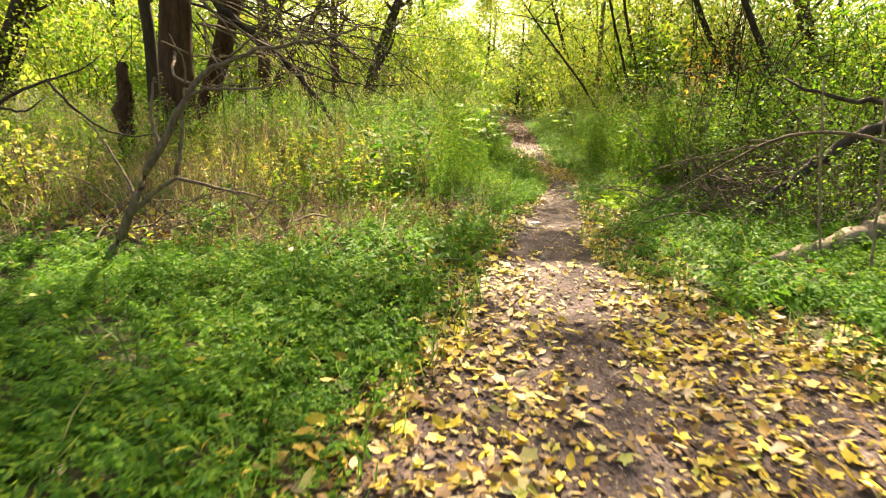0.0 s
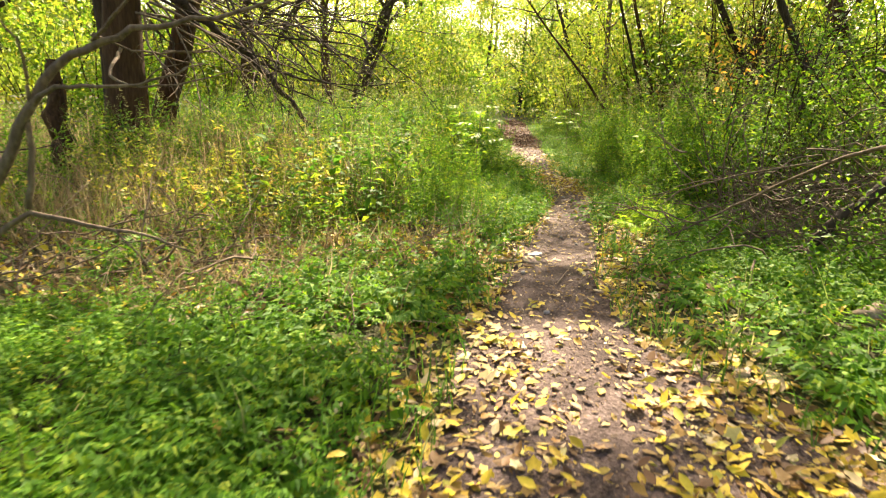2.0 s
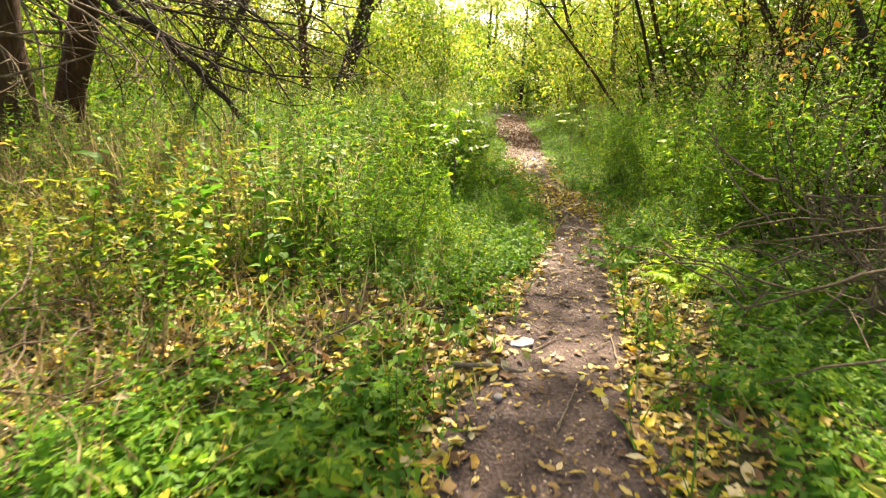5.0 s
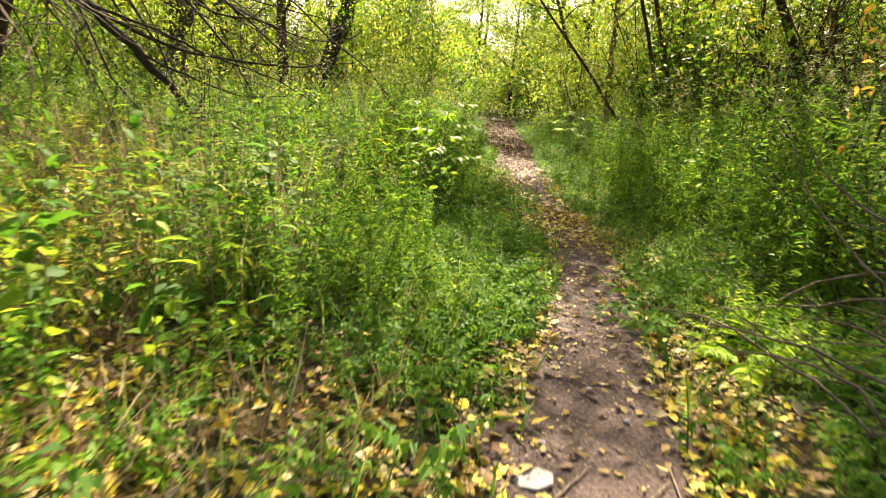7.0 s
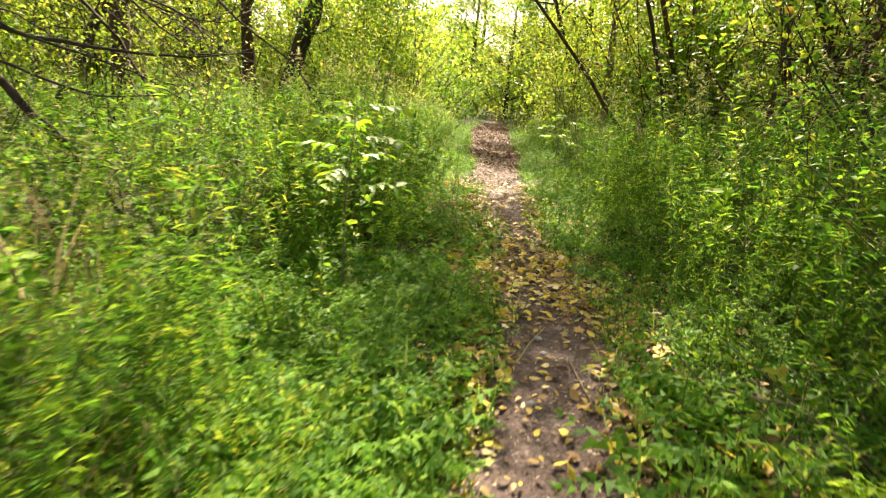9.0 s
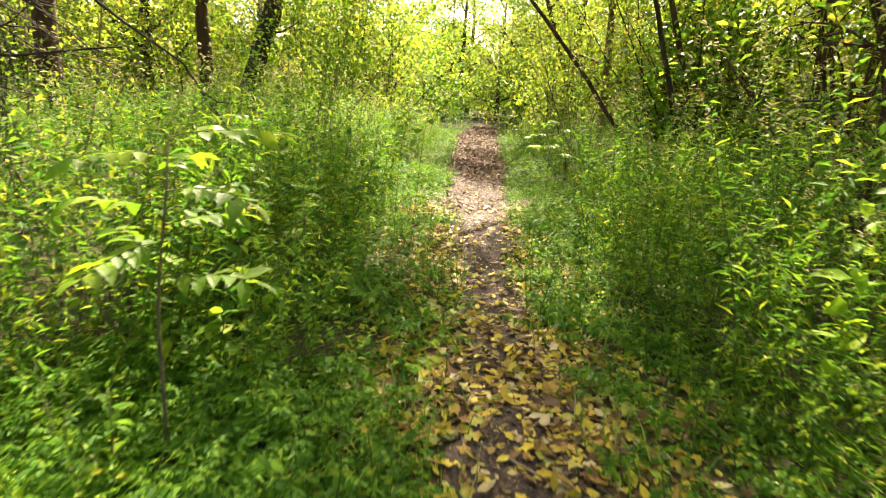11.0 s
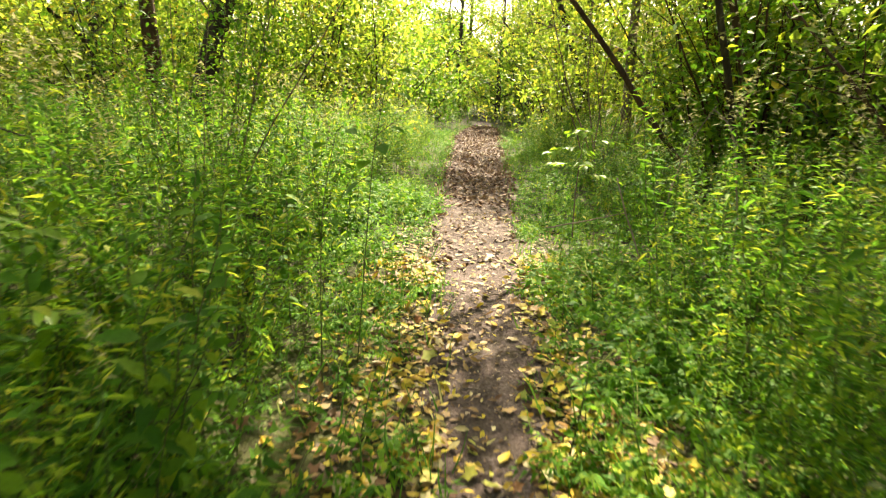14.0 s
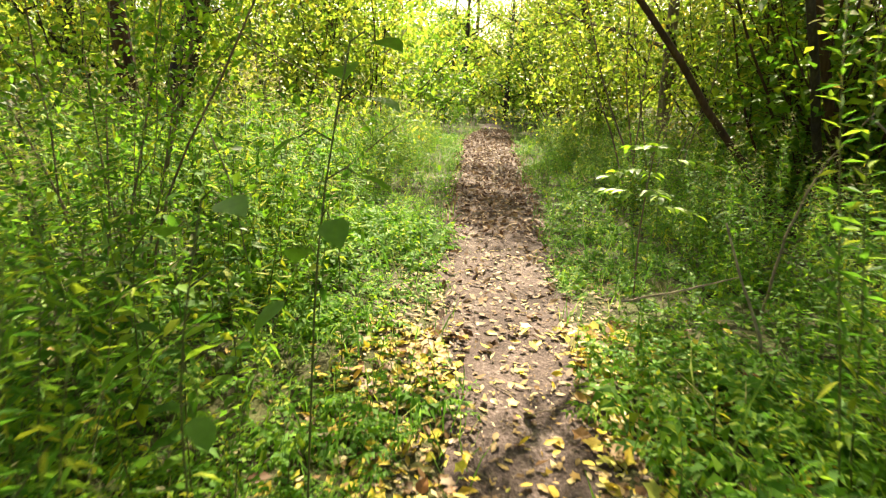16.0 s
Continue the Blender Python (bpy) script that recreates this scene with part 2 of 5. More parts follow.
def wander(rng, p0, d, length, n, wobble=0.15, pull=0.0):
    """A crooked line from p0 along d; pull bends it up (plus) or down (minus)."""
    d = np.array(d, float) / np.linalg.norm(d)
    P = [np.array(p0, float)]
    for _ in range(n):
        d = d + rng.normal(0, wobble, 3) + np.array([0, 0, pull])
        d /= np.linalg.norm(d)
        P.append(P[-1] + d * length / n)
    return np.array(P)


def lerp_line(P, f):
    s = f * (len(P) - 1)
    i = min(int(s), len(P) - 2)
    return P[i] + (P[i + 1] - P[i]) * (s - i), P[i + 1] - P[i]


# leaf blades, 1 long, along +y
LEAF2 = (np.array([(0, 0, 0), (0.27, 0.45, 0.07), (0, 1, -0.08), (-0.27, 0.45, 0.07)]), np.array([(0, 1, 2), (0, 2, 3)]))
LEAF4 = (np.array([(0, 0, 0), (0.24, 0.3, 0.06), (0.18, 0.68, 0.04), (0, 1, -0.14), (-0.18, 0.68, 0.04), (-0.24, 0.3, 0.06), (0, 0.5, 0.0)]),
         np.array([(0, 1, 6), (1, 2, 6), (2, 3, 6), (3, 4, 6), (4, 5, 6), (5, 0, 6)]))
NARROW = (np.array([(0, 0, 0), (0.125, 0.4, 0.05), (0, 1, -0.18), (-0.125, 0.4, 0.05)]), np.array([(0, 1, 2), (0, 2, 3)]))
TRI = (np.array([(-0.19, 0.1, 0.0), (0.19, 0.22, 0.05), (0, 1, -0.12)]), np.array([(0, 1, 2)]))
BROAD = (np.array([(0, 0, 0), (0.3, 0.12, 0.05), (0.42, 0.4, 0.07), (0.28, 0.72, 0.03), (0, 1, -0.12), (-0.28, 0.72, 0.03), (-0.42, 0.4, 0.07), (-0.3, 0.12, 0.05), (0, 0.45, -0.01)]),
         np.array([(i, (i + 1) % 8, 8) for i in range(8)]))


def lobed_leaf():
    """A five-pointed leaf with notches, cupped a little."""
    V, k = [], 0
    for i, r in enumerate([0.46, 0.34, 0.54, 0.4, 0.6, 0.4, 0.54, 0.34, 0.46, 0.12]):
        a = math.radians(-40 + i * 260 / 8) if i < 9 else math.radians(270)
        V.append((r * math.cos(a), 0.4 + r * math.sin(a), 0.16 * r * r + 0.03 * (i % 2)))
    V.append((0, 0.4, 0))
    return np.array(V), np.array([(i, (i + 1) % 10, 10) for i in range(10)])


LOBED = lobed_leaf()
CURLED = (np.array([(0, 0, 0), (0.26, 0.3, 0.16), (0.2, 0.68, 0.2), (0.05, 1, 0.12), (-0.2, 0.66, 0.05), (-0.24, 0.3, 0.1), (0, 0.5, 0.0)]), LEAF4[1])

# ---- plan: the trodden path and the ground ----
EDGE_Y = [-8, 0.5, 2.4, 3.4, 4.4, 5.1, 5.7, 6.4, 7.3, 8.8, 10.2, 10.8, 13.5, 14.7, 16.2, 18.8, 22.2, 33, 36.5, 41, 47]
EDGE_L = [-1.2, -0.6, -0.3, 0.05, 0.22, 0.32, 0.47, 0.67, 0.88, 1.33, 1.62, 1.71, 1.75, 1.78, 1.75, 1.67, 1.8, 2.1, 2.6, 3.3, 4.0]
EDGE_R = [3.4, 3.2, 2.5, 2.0, 1.58, 1.42, 1.4, 1.5, 1.7, 2.0, 2.26, 2.34, 2.25, 2.35, 2.5, 2.68, 3.0, 3.9, 4.2, 4.1, 4.3]


def path_left(y):
    return np.interp(y, EDGE_Y, EDGE_L)


def path_right(y):
    return np.interp(y, EDGE_Y, EDGE_R)


def aside(x, y):
    """Metres outside the path: negative inside."""
    return np.maximum(path_left(y) - x, x - path_right(y))


def wave(x, y, f, s=0.0):
    return np.sin(f * x + 1.3 * np.sin(0.7 * f * y + s) + s) * np.sin(f * 0.9 * y + 1.1 * np.sin(0.8 * f * x - s) + 2 * s)


def ground_z(x, y):
    d = aside(x, y)
    off = np.clip(d / 0.8, 0, 1)
    off = off * off * (3 - 2 * off)
    far = np.clip((np.abs(x) - 12) / 30, 0, 1)
    return 0.012 * wave(x, y, 3.1) + 0.006 * wave(x, y, 9.0, 1.0) + off * (0.045 + 0.05 * wave(x, y, 1.1, 0.4) + 0.03 * wave(x, y, 2.7, 2.0)) + far * 0.6


def grid_mesh(xs, ys, zf):
    X, Y = np.meshgrid(xs, ys)
    V = np.stack([X.ravel(), Y.ravel(), zf(X.ravel(), Y.ravel())], 1)
    nx, ny = len(xs), len(ys)
    i, j = np.meshgrid(np.arange(nx - 1), np.arange(ny - 1))
    a = (j * nx + i).ravel()
    F = np.concatenate([np.stack([a, a + 1, a + nx + 1], 1), np.stack([a, a + nx + 1, a + nx], 1)])
    return V, F


xs = np.r_[-900, -400, -150, -70, -40, -25, np.arange(-16, -4, 0.8), np.arange(-4, 7, 0.16), np.arange(7, 18, 0.8), 25, 40, 70, 150, 400, 900]
ys = np.r_[-900, -300, -100, -40, -20, np.arange(-10, 0, 0.5), np.arange(0, 24, 0.16), np.arange(24, 56, 0.8), 65, 80, 120, 250, 500, 900]
V, F = grid_mesh(xs, ys, ground_z)
tagged(mesh_object("ground", V, F, M_EARTH, smooth=True), "dark woodland earth under plants and leaf litter", "ground", kind="structure")


def path_mesh():
    yy = np.arange(-8, 46, 0.12)
    V, n = [], 13
    for k, y in enumerate(yy):
        j = 0.05 * math.sin(5.1 * y) + 0.04 * math.sin(11.7 * y + 1) + 0.03 * math.sin(23 * y)
        j2 = 0.05 * math.sin(4.3 * y + 2) + 0.04 * math.sin(13.1 * y) + 0.03 * math.sin(27 * y + 1)
        l, r = path_left(y) - 0.04 + j, path_right(y) + 0.04 + j2
        for i in range(n):
            u = i / (n - 1)
            x = l + (r - l) * u
            V.append((x, y, float(ground_z(x, y)) + (0.01 if 0 < i < n - 1 else -0.02) - 0.025 * math.sin(math.pi * u)))
    V = np.array(V)
    V[:, 2] += 0.022
    a = np.array([k * n + i for k in range(len(yy) - 1) for i in range(n - 1)])
    return V, np.concatenate([np.stack([a, a + 1, a + n + 1], 1), np.stack([a, a + n + 1, a + n], 1)])


V, F = path_mesh()
footpath = tagged(mesh_object("footpath", V, F, M_SOIL, smooth=True), "narrow trodden brown soil footpath strewn with leaves", "path", kind="structure")


def surface_z(x, y):
    """Where a thing on the ground or on the path rests."""
    u = np.clip((x - path_left(y)) / (path_right(y) - path_left(y)), 0, 1)
    return ground_z(x, y) + np.where(aside(x, y) < 0, 0.034 - 0.025 * np.sin(np.pi * u), 0.002)


# ---- trees and shrubs ----
# chosen sun patches on the ground: leaves in the sun's way are left out (x, y, half width, half length)
SUN_PATCHES = [(1.1, 6.98, 0.95, 0.17), (2.1, 17.5, 0.85, 1.35), (-2.0, 7.6, 1.8, 1.8), (-0.4, 10.4, 1.0, 0.9), (-1.4, 5.0, 1.3, 1.0), (0.9, 4.6, 0.7, 0.8), (2.5, 8.2, 0.55, 0.45), (-3.2, 4.6, 1.4, 0.9), (1.7, 8.95, 0.5, 0.08), (3.5, 4.7, 1.7, 2.0), (4.6, 8.2, 1.5, 1.0), (3.4, 10.3, 0.9, 0.8)]


def blocks_sun_patch(P):
    """Which points stand in the sun's way to a chosen sun patch."""
    g = P[:, :2] - np.array(SUN_TO)[None, :2] * ((P[:, 2:] - 0.1) / SUN_TO[2])
    hit = np.zeros(len(P), bool)
    for x, y, a, b in SUN_PATCHES:
        hit |= ((g[:, 0] - x) / a) ** 2 + ((g[:, 1] - y) / b) ** 2 < 1
    return hit & (P[:, 2] > 2.0)


def leaf_cloud(rng, anchors, per, size, spread, template=LEAF2, flat=0.5):
    """Leaves in loose sprays round the anchors."""
    A = np.repeat(np.asarray(anchors), per, axis=0)
    k = len(A)
    pos = A + rng.normal(0, 1, (k, 3)) * np.array([spread, spread, spread * 0.6])
    pos = pos[~blocks_sun_patch(pos)]
    k = len(pos)
    R = turns(rng.uniform(0, 2 * np.pi, k), rng.normal(-0.35, flat, k), rng.normal(0, flat, k))
    h = Heap()
    h.spread(*template, pos, R, size * rng.uniform(0.6, 1.25, k))
    return h.done()


def grow_tree(name, label, base, top, r, limbs, limb_from, limb_len, seed, bark, leaf, per=10, size=0.1, spread=0.28, subs=5,
              elev=(0.2, 0.9), pull=0.02, group="", category="tree", crown_name="crown", template=LEAF2, toward=None, wobble=0.14, sides=9, bend=0.0, fine=True):
    """A tapered, slightly crooked trunk; limbs that fork into twigs; leaves in sprays along the twigs."""
    rng = np.random.default_rng(seed)
    base, top = np.array(base, float), np.array(top, float)
    base[2] = float(ground_z(base[0], base[1])) - 0.05
    thing = empty_thing(name, base, label, category, group)
    n = 14
    f = np.linspace(0, 1, n)[:, None]
    P = base + (top - base) * f
    side = rng.normal(0, 1, 3) * np.array([1, 1, 0])
    P += np.sin(f * np.pi * 1.3) * side * bend
    P[1:] += np.cumsum(rng.normal(0, 0.018 * np.linalg.norm(top - base) / 6, (n - 1, 3)), axis=0) * np.array([1, 1, 0.2])
    V, F = tube(P, [r * 1.35, r * 1.02, r * 0.92, r * 0.8, r * 0.6, r * 0.35, r * 0.12], sides)
    V[:, :2] += 0.05 * r * np.sin(V[:, 2:3] * 7 + V[:, :1] * 30)
    mesh_object("trunk", V, F, bark, thing, smooth=True)
    anchors = []
    for i in range(limbs):
        u = limb_from + (1 - limb_from) * (i + rng.uniform(0, 0.9)) / limbs
        p, _ = lerp_line(P, min(u, 0.98))
        az = i * 2.4 + rng.uniform(-0.5, 0.5)
        if toward is not None:
            az = toward[0] + rng.uniform(-toward[1], toward[1])
        el = rng.uniform(*elev)
        L = limb_len * rng.uniform(0.65, 1.1) * (1.05 - 0.5 * (u - limb_from) / (1.001 - limb_from))
        lp = wander(rng, p, (math.cos(az) * math.cos(el), math.sin(az) * math.cos(el), math.sin(el)), L, 7, wobble, pull)
        rr = r * (1.05 - 0.8 * u) * 0.48 + 0.008
        h = Heap()
        h.add(*tube(lp, [rr, rr * 0.75, rr * 0.5, rr * 0.2], 5))
        for s in range(subs):
            q, d = lerp_line(lp, rng.uniform(0.25, 1.0))
            dd = d / np.linalg.norm(d) + rng.normal(0, 0.55, 3)
            tp = wander(rng, q, dd, L * rng.uniform(0.25, 0.5), 4, 0.22, pull)
            if fine or s % 2 == 0:
                h.add(*tube(tp, [rr * 0.35, rr * 0.22, 0.003], 3))
            anchors += [lerp_line(tp, v)[0] for v in (0.3, 0.55, 0.8, 1.0)]
            q2, d2 = lerp_line(tp, 0.6)
            tq = wander(rng, q2, d2 / np.linalg.norm(d2) + rng.normal(0, 0.6, 3), L * 0.2, 3, 0.2, pull)
            if fine:
                h.add(*tube(tq, [rr * 0.2, 0.0025], 3))
            anchors += [lerp_line(tq, v)[0] for v in (0.5, 1.0)]
        V, F, _ = h.done()
        mesh_object("limb", V, F, bark, thing, smooth=True)
    if per > 0:
        V, F, _ = leaf_cloud(rng, anchors, per, size, spread, template)
        mesh_object(crown_name, V, F, leaf, thing)
    return thing


def stem_shrub(name, label, base, height, stems, fan, seed, bark, leaf, per=8, size=0.07, spread=0.2, r=0.02, category="shrub", base_r=0.25,
               leaf_from=0.35, template=LEAF2, pull=-0.01, twigs=5, fine=True):
    """A shrub of many stems from one stool, each with twigs, and a crown of small leaves."""
    rng = np.random.default_rng(seed)
    base = np.array((base[0], base[1], float(ground_z(base[0], base[1])) - 0.03))
    thing = empty_thing(name, base, label, category)
    anchors = []
    for i in range(stems):
        az, el = rng.uniform(0, 2 * np.pi), math.pi / 2 - abs(rng.normal(0, fan))
        off = rng.uniform(0, base_r)
        p0 = base + np.array([math.cos(az) * off, math.sin(az) * off, 0])
        L = height * rng.uniform(0.65, 1.08)
        lp = wander(rng, p0, (math.cos(az) * math.cos(el), math.sin(az) * math.cos(el), math.sin(el)), L, 9, 0.07, pull)
        rr = r * rng.uniform(0.6, 1.3)
        h = Heap()
        h.add(*tube(lp, [rr, rr * 0.8, rr * 0.55, rr * 0.2], 5))
        for s in range(twigs):
            u = rng.uniform(leaf_from, 1.0)
            q, d = lerp_line(lp, u)
            tp = wander(rng, q, d / np.linalg.norm(d) + rng.normal(0, 0.6, 3), L * rng.uniform(0.12, 0.28), 4, 0.2, 0.0)
            if fine or s % 3 == 0:
                h.add(*tube(tp, [rr * 0.4, 0.002], 3))
            anchors += [lerp_line(tp, v)[0] for v in (0.3, 0.65, 1.0)]
        V, F, _ = h.done()
        mesh_object("stem", V, F, bark, thing, smooth=True)
    if per > 0:
        V, F, _ = leaf_cloud(rng, anchors, per, size, spread, template)
        mesh_object("foliage", V, F, leaf, thing)
    return thing


# the trees that the path passes
grow_tree("tree", "stout brown-barked tree beside dry grass", (-5.45, 11.3, 0), (-4.7, 11.0, 9.5), 0.3, 11, 0.4, 3.6, 11, M_BARK, M_CROWN, 10, 0.12, subs=6)
grow_tree("tree", "leaning brown-barked tree with drooping limbs", (-5.75, 12.4, 0), (-2.0, 11.7, 9.6), 0.2, 14, 0.5, 5.0, 12, M_BARK, M_CROWN, 14, 0.15, 0.36, 7, toward=(-0.35, 1.1), elev=(-0.05, 0.5))
grow_tree("tree", "dark-barked thin tree behind the stout one", (-7.0, 13.5, 0), (-7.2, 13.6, 9.0), 0.14, 9, 0.3, 3.2, 13, M_DARKBARK, M_CROWN_G, 9, 0.11)
grow_tree("tree", "slanting dark-barked tree at the meadow", (-13.2, 16, 0), (-9.2, 16.4, 9.5), 0.22, 9, 0.34, 3.8, 14, M_DARKBARK, M_CROWN, 13, 0.13)
grow_tree("tree", "slanting slim dark tree at the meadow", (-14.2, 18, 0), (-10.6, 18.2, 10), 0.18, 9, 0.34, 3.8, 15, M_DARKBARK, M_CROWN, 13, 0.13)
grow_tree("tree", "straight brown tree among bushes", (-7.2, 22, 0), (-7.0, 22.2, 10.5), 0.23, 11, 0.24, 2.8, 16, M_BARK, M_CROWN, 10, 0.12)
grow_tree("tree", "straight slim brown tree among bushes", (-5.3, 26.3, 0), (-5.1, 26.4, 11), 0.19, 11, 0.28, 3.6, 17, M_BARK, M_CROWN, 10, 0.13)
grow_tree("tree", "leaning dark tree with crooked branches", (-4.3, 25.5, 0), (-0.9, 25.2, 9.5), 0.24, 13, 0.2, 2.9, 18, M_DARKBARK, M_CROWN, 5, 0.12, bend=0.25)
grow_tree("tree", "slim tree with spotted pale bark", (5.9, 24.7, 0), (5.45, 24.6, 9.5), 0.105, 10, 0.16, 2.8, 19, M_GREYBARK, M_CROWN, 13, 0.11)
grow_tree("tree", "thick dark tree among tall herbs", (6.9, 20.6, 0), (4.3, 21.0, 9.5), 0.06, 10, 0.55, 2.4, 20, M_BARK, M_CROWN, 6, 0.12, 0.3, 6, bend=0.1, elev=(0.15, 0.9))
grow_tree("tree", "thin dark tree leaning over the herbs", (6.5, 20.6, 0), (3.2, 18.2, 8.0), 0.05, 11, 0.58, 2.8, 21, M_DARKBARK, M_CROWN, 15, 0.13, 0.32, 6, elev=(0.1, 0.9))
grow_tree("tree", "thin dark tree leaning towards the path", (5.7, 19.7, 0), (0.5, 19.2, 6.2), 0.04, 15, 0.6, 2.5, 22, M_BARK, M_CROWN, 21, 0.11, 0.26, 6, elev=(0.1, 0.9))
# the next two are added so that their crowns shade stretches of path
grow_tree("tree", "slim dark tree leaning over the path, added for shade", (8.2, 13.4, 0), (2.6, 12.5, 9.2), 0.075, 16, 0.6, 3.8, 23, M_DARKBARK, M_CROWN, 11, 0.13, 0.34, 6, elev=(0.0, 0.8))
grow_tree("tree", "slim dark tree leaning over the path, added for shade", (6.8, 30.4, 0), (3.5, 30.6, 9.0), 0.1, 12, 0.5, 3.0, 24, M_DARKBARK, M_CROWN, 15, 0.15, 0.36, 6, elev=(0.0, 0.8))

# trees added for shade: their crowns close over the path, mostly above the view
grow_tree("tree", "added tall tree with a wide crown to shade the path", (-7.8, 4.6, 0), (-6.2, 5.6, 10), 0.22, 14, 0.5, 7.0, 72, M_DARKBARK, M_CROWN, 13, 0.15, 0.4, 7, toward=(0.3, 0.7), elev=(0.0, 0.5))
grow_tree("tree", "added tall tree with a wide crown to shade the path", (9.6, 9.4, 0), (7.6, 10.6, 10), 0.2, 14, 0.5, 7.0, 73, M_BARK, M_CROWN, 8, 0.15, 0.4, 7, toward=(2.6, 0.6), elev=(0.0, 0.5))
grow_tree("tree", "added tall tree with a wide crown to shade the path", (-8.4, 9.0, 0), (-6.4, 12.0, 11), 0.2, 14, 0.55, 7.5, 74, M_BARK, M_CROWN, 13, 0.15, 0.4, 7, toward=(0.5, 0.6), elev=(0.05, 0.5))

grow_tree("tree", "added tall tree with a wide crown to shade the path", (10.4, 16.2, 0), (7.6, 18.4, 11), 0.2, 13, 0.55, 7.5, 75, M_BARK, M_CROWN, 8, 0.15, 0.4, 7, toward=(2.8, 0.6), elev=(0.05, 0.5))
grow_tree("tree", "added slim dark tree leaning far over the path to shade it", (9.2, 17.6, 0), (2.3, 15.0, 9.5), 0.09, 15, 0.6, 3.6, 76, M_DARKBARK, M_CROWN, 15, 0.14, 0.34, 6, elev=(0.0, 0.6))
grow_tree("tree", "added slim dark tree leaning far over the path to shade it", (-6.6, 18.0, 0), (0.4, 15.6, 9.5), 0.09, 15, 0.6, 3.6, 77, M_DARKBARK, M_CROWN, 16, 0.14, 0.34, 6, elev=(0.0, 0.6))

# shrubs of many stems
stem_shrub("many_stemmed_shrub", "tall shrub of many dark bare stems", (7.3, 21.8, 0), 6.2, 26, 0.34, 31, M_BARK, M_CROWN, 11, 0.085, 0.28, 0.024, base_r=0.9, leaf_from=0.3, twigs=8)
stem_shrub("many_stemmed_shrub", "tall shrub of reddish bare stems", (7.2, 16.6, 0), 5.0, 24, 0.34, 32, M_BARK, M_YELLOW, 5, 0.08, 0.28, 0.036, base_r=0.8, leaf_from=0.45, twigs=7)
stem_shrub("shrub", "airy green shrub with small leaves beside the path", (4.6, 21.5, 0), 4.2, 9, 0.3, 33, M_GREYBARK, M_CROWN, 18, 0.075, 0.2, 0.014, base_r=0.3)
stem_shrub("shrub", "small-leaved dark green shrub overhanging the herbs", (-0.3, 16.6, 0), 3.3, 11, 0.13, 34, M_GREYBARK, M_CROWN_G, 30, 0.055, 0.17, 0.008, base_r=0.25, leaf_from=0.3)
stem_shrub("shrub", "light green small-leaved shrub beside the path", (-0.6, 21.6, 0), 3.2, 9, 0.3, 35, M_GREYBARK, M_CROWN, 16, 0.075, 0.2, 0.012, base_r=0.3)
stem_shrub("shrub", "bare shrub of thin grey twigs beyond the dry grass", (-2.6, 14.8, 0), 3.6, 9, 0.7, 36, M_GREYBARK, M_CROWN, 4, 0.06, 0.25, 0.012, base_r=0.4, twigs=10)
stem_shrub("shrub", "bare shrub of thin grey twigs beyond the dry grass", (-4.4, 16.4, 0), 4.2, 9, 0.6, 37, M_DARKBARK, M_CROWN, 6, 0.07, 0.25, 0.014, base_r=0.4, twigs=10)
stem_shrub("shrub", "leafy shrub with a few orange leaves", (5.1, 10.8, 0), 3.2, 16, 0.4, 38, M_DARKBARK, M_CROWN_G, 15, 0.07, 0.2, 0.02, base_r=0.4)
stem_shrub("shrub", "leafy shrub with a few orange leaves", (6.6, 8.8, 0), 3.4, 16, 0.42, 39, M_DARKBARK, M_CROWN_G, 15, 0.075, 0.22, 0.022, base_r=0.4)
stem_shrub("shrub", "leafy shrub above the fallen branches", (5.6, 13.6, 0), 2.5, 14, 0.4, 40, M_BARK, M_CROWN_G, 6, 0.075, 0.22, 0.022, base_r=0.4)
stem_shrub("shrub", "leafy green shrub behind the brush pile", (8.2, 9.4, 0), 3.4, 15, 0.42, 43, M_DARKBARK, M_CROWN_G, 15, 0.075, 0.22, 0.018, base_r=0.5)
stem_shrub("shrub", "leafy green shrub behind the brush pile", (8.6, 12.6, 0), 3.8, 15, 0.42, 44, M_DARKBARK, M_CROWN_G, 15, 0.08, 0.24, 0.02, base_r=0.5)
stem_shrub("shrub", "leafy green shrub behind the fallen log", (8.8, 6.2, 0), 3.2, 15, 0.45, 45, M_DARKBARK, M_CROWN_G, 15, 0.075, 0.22, 0.018, base_r=0.5)
stem_shrub("shrub", "twiggy reddish shrub with few leaves", (6.4, 11.8, 0), 2.8, 16, 0.5, 46, M_BARK, M_CROWN, 3, 0.06, 0.2, 0.012, base_r=0.5, twigs=9)
stem_shrub("yellow_shrub", "yellow-leaved low shrub at the meadow edge", (-4.9, 6.6, 0), 0.95, 14, 0.5, 41, M_GREYBARK, M_YELLOW, 4, 0.085, 0.14, 0.012, base_r=0.5, template=LEAF4)
stem_shrub("orange_sprig", "sparse sapling with orange autumn leaves", (3.95, 9.9, 0), 2.6, 3, 0.12, 42, M_DARKBARK, M_ORANGE, 2, 0.075, 0.1, 0.012, base_r=0.1, leaf_from=0.75, template=LEAF4, category="sapling")

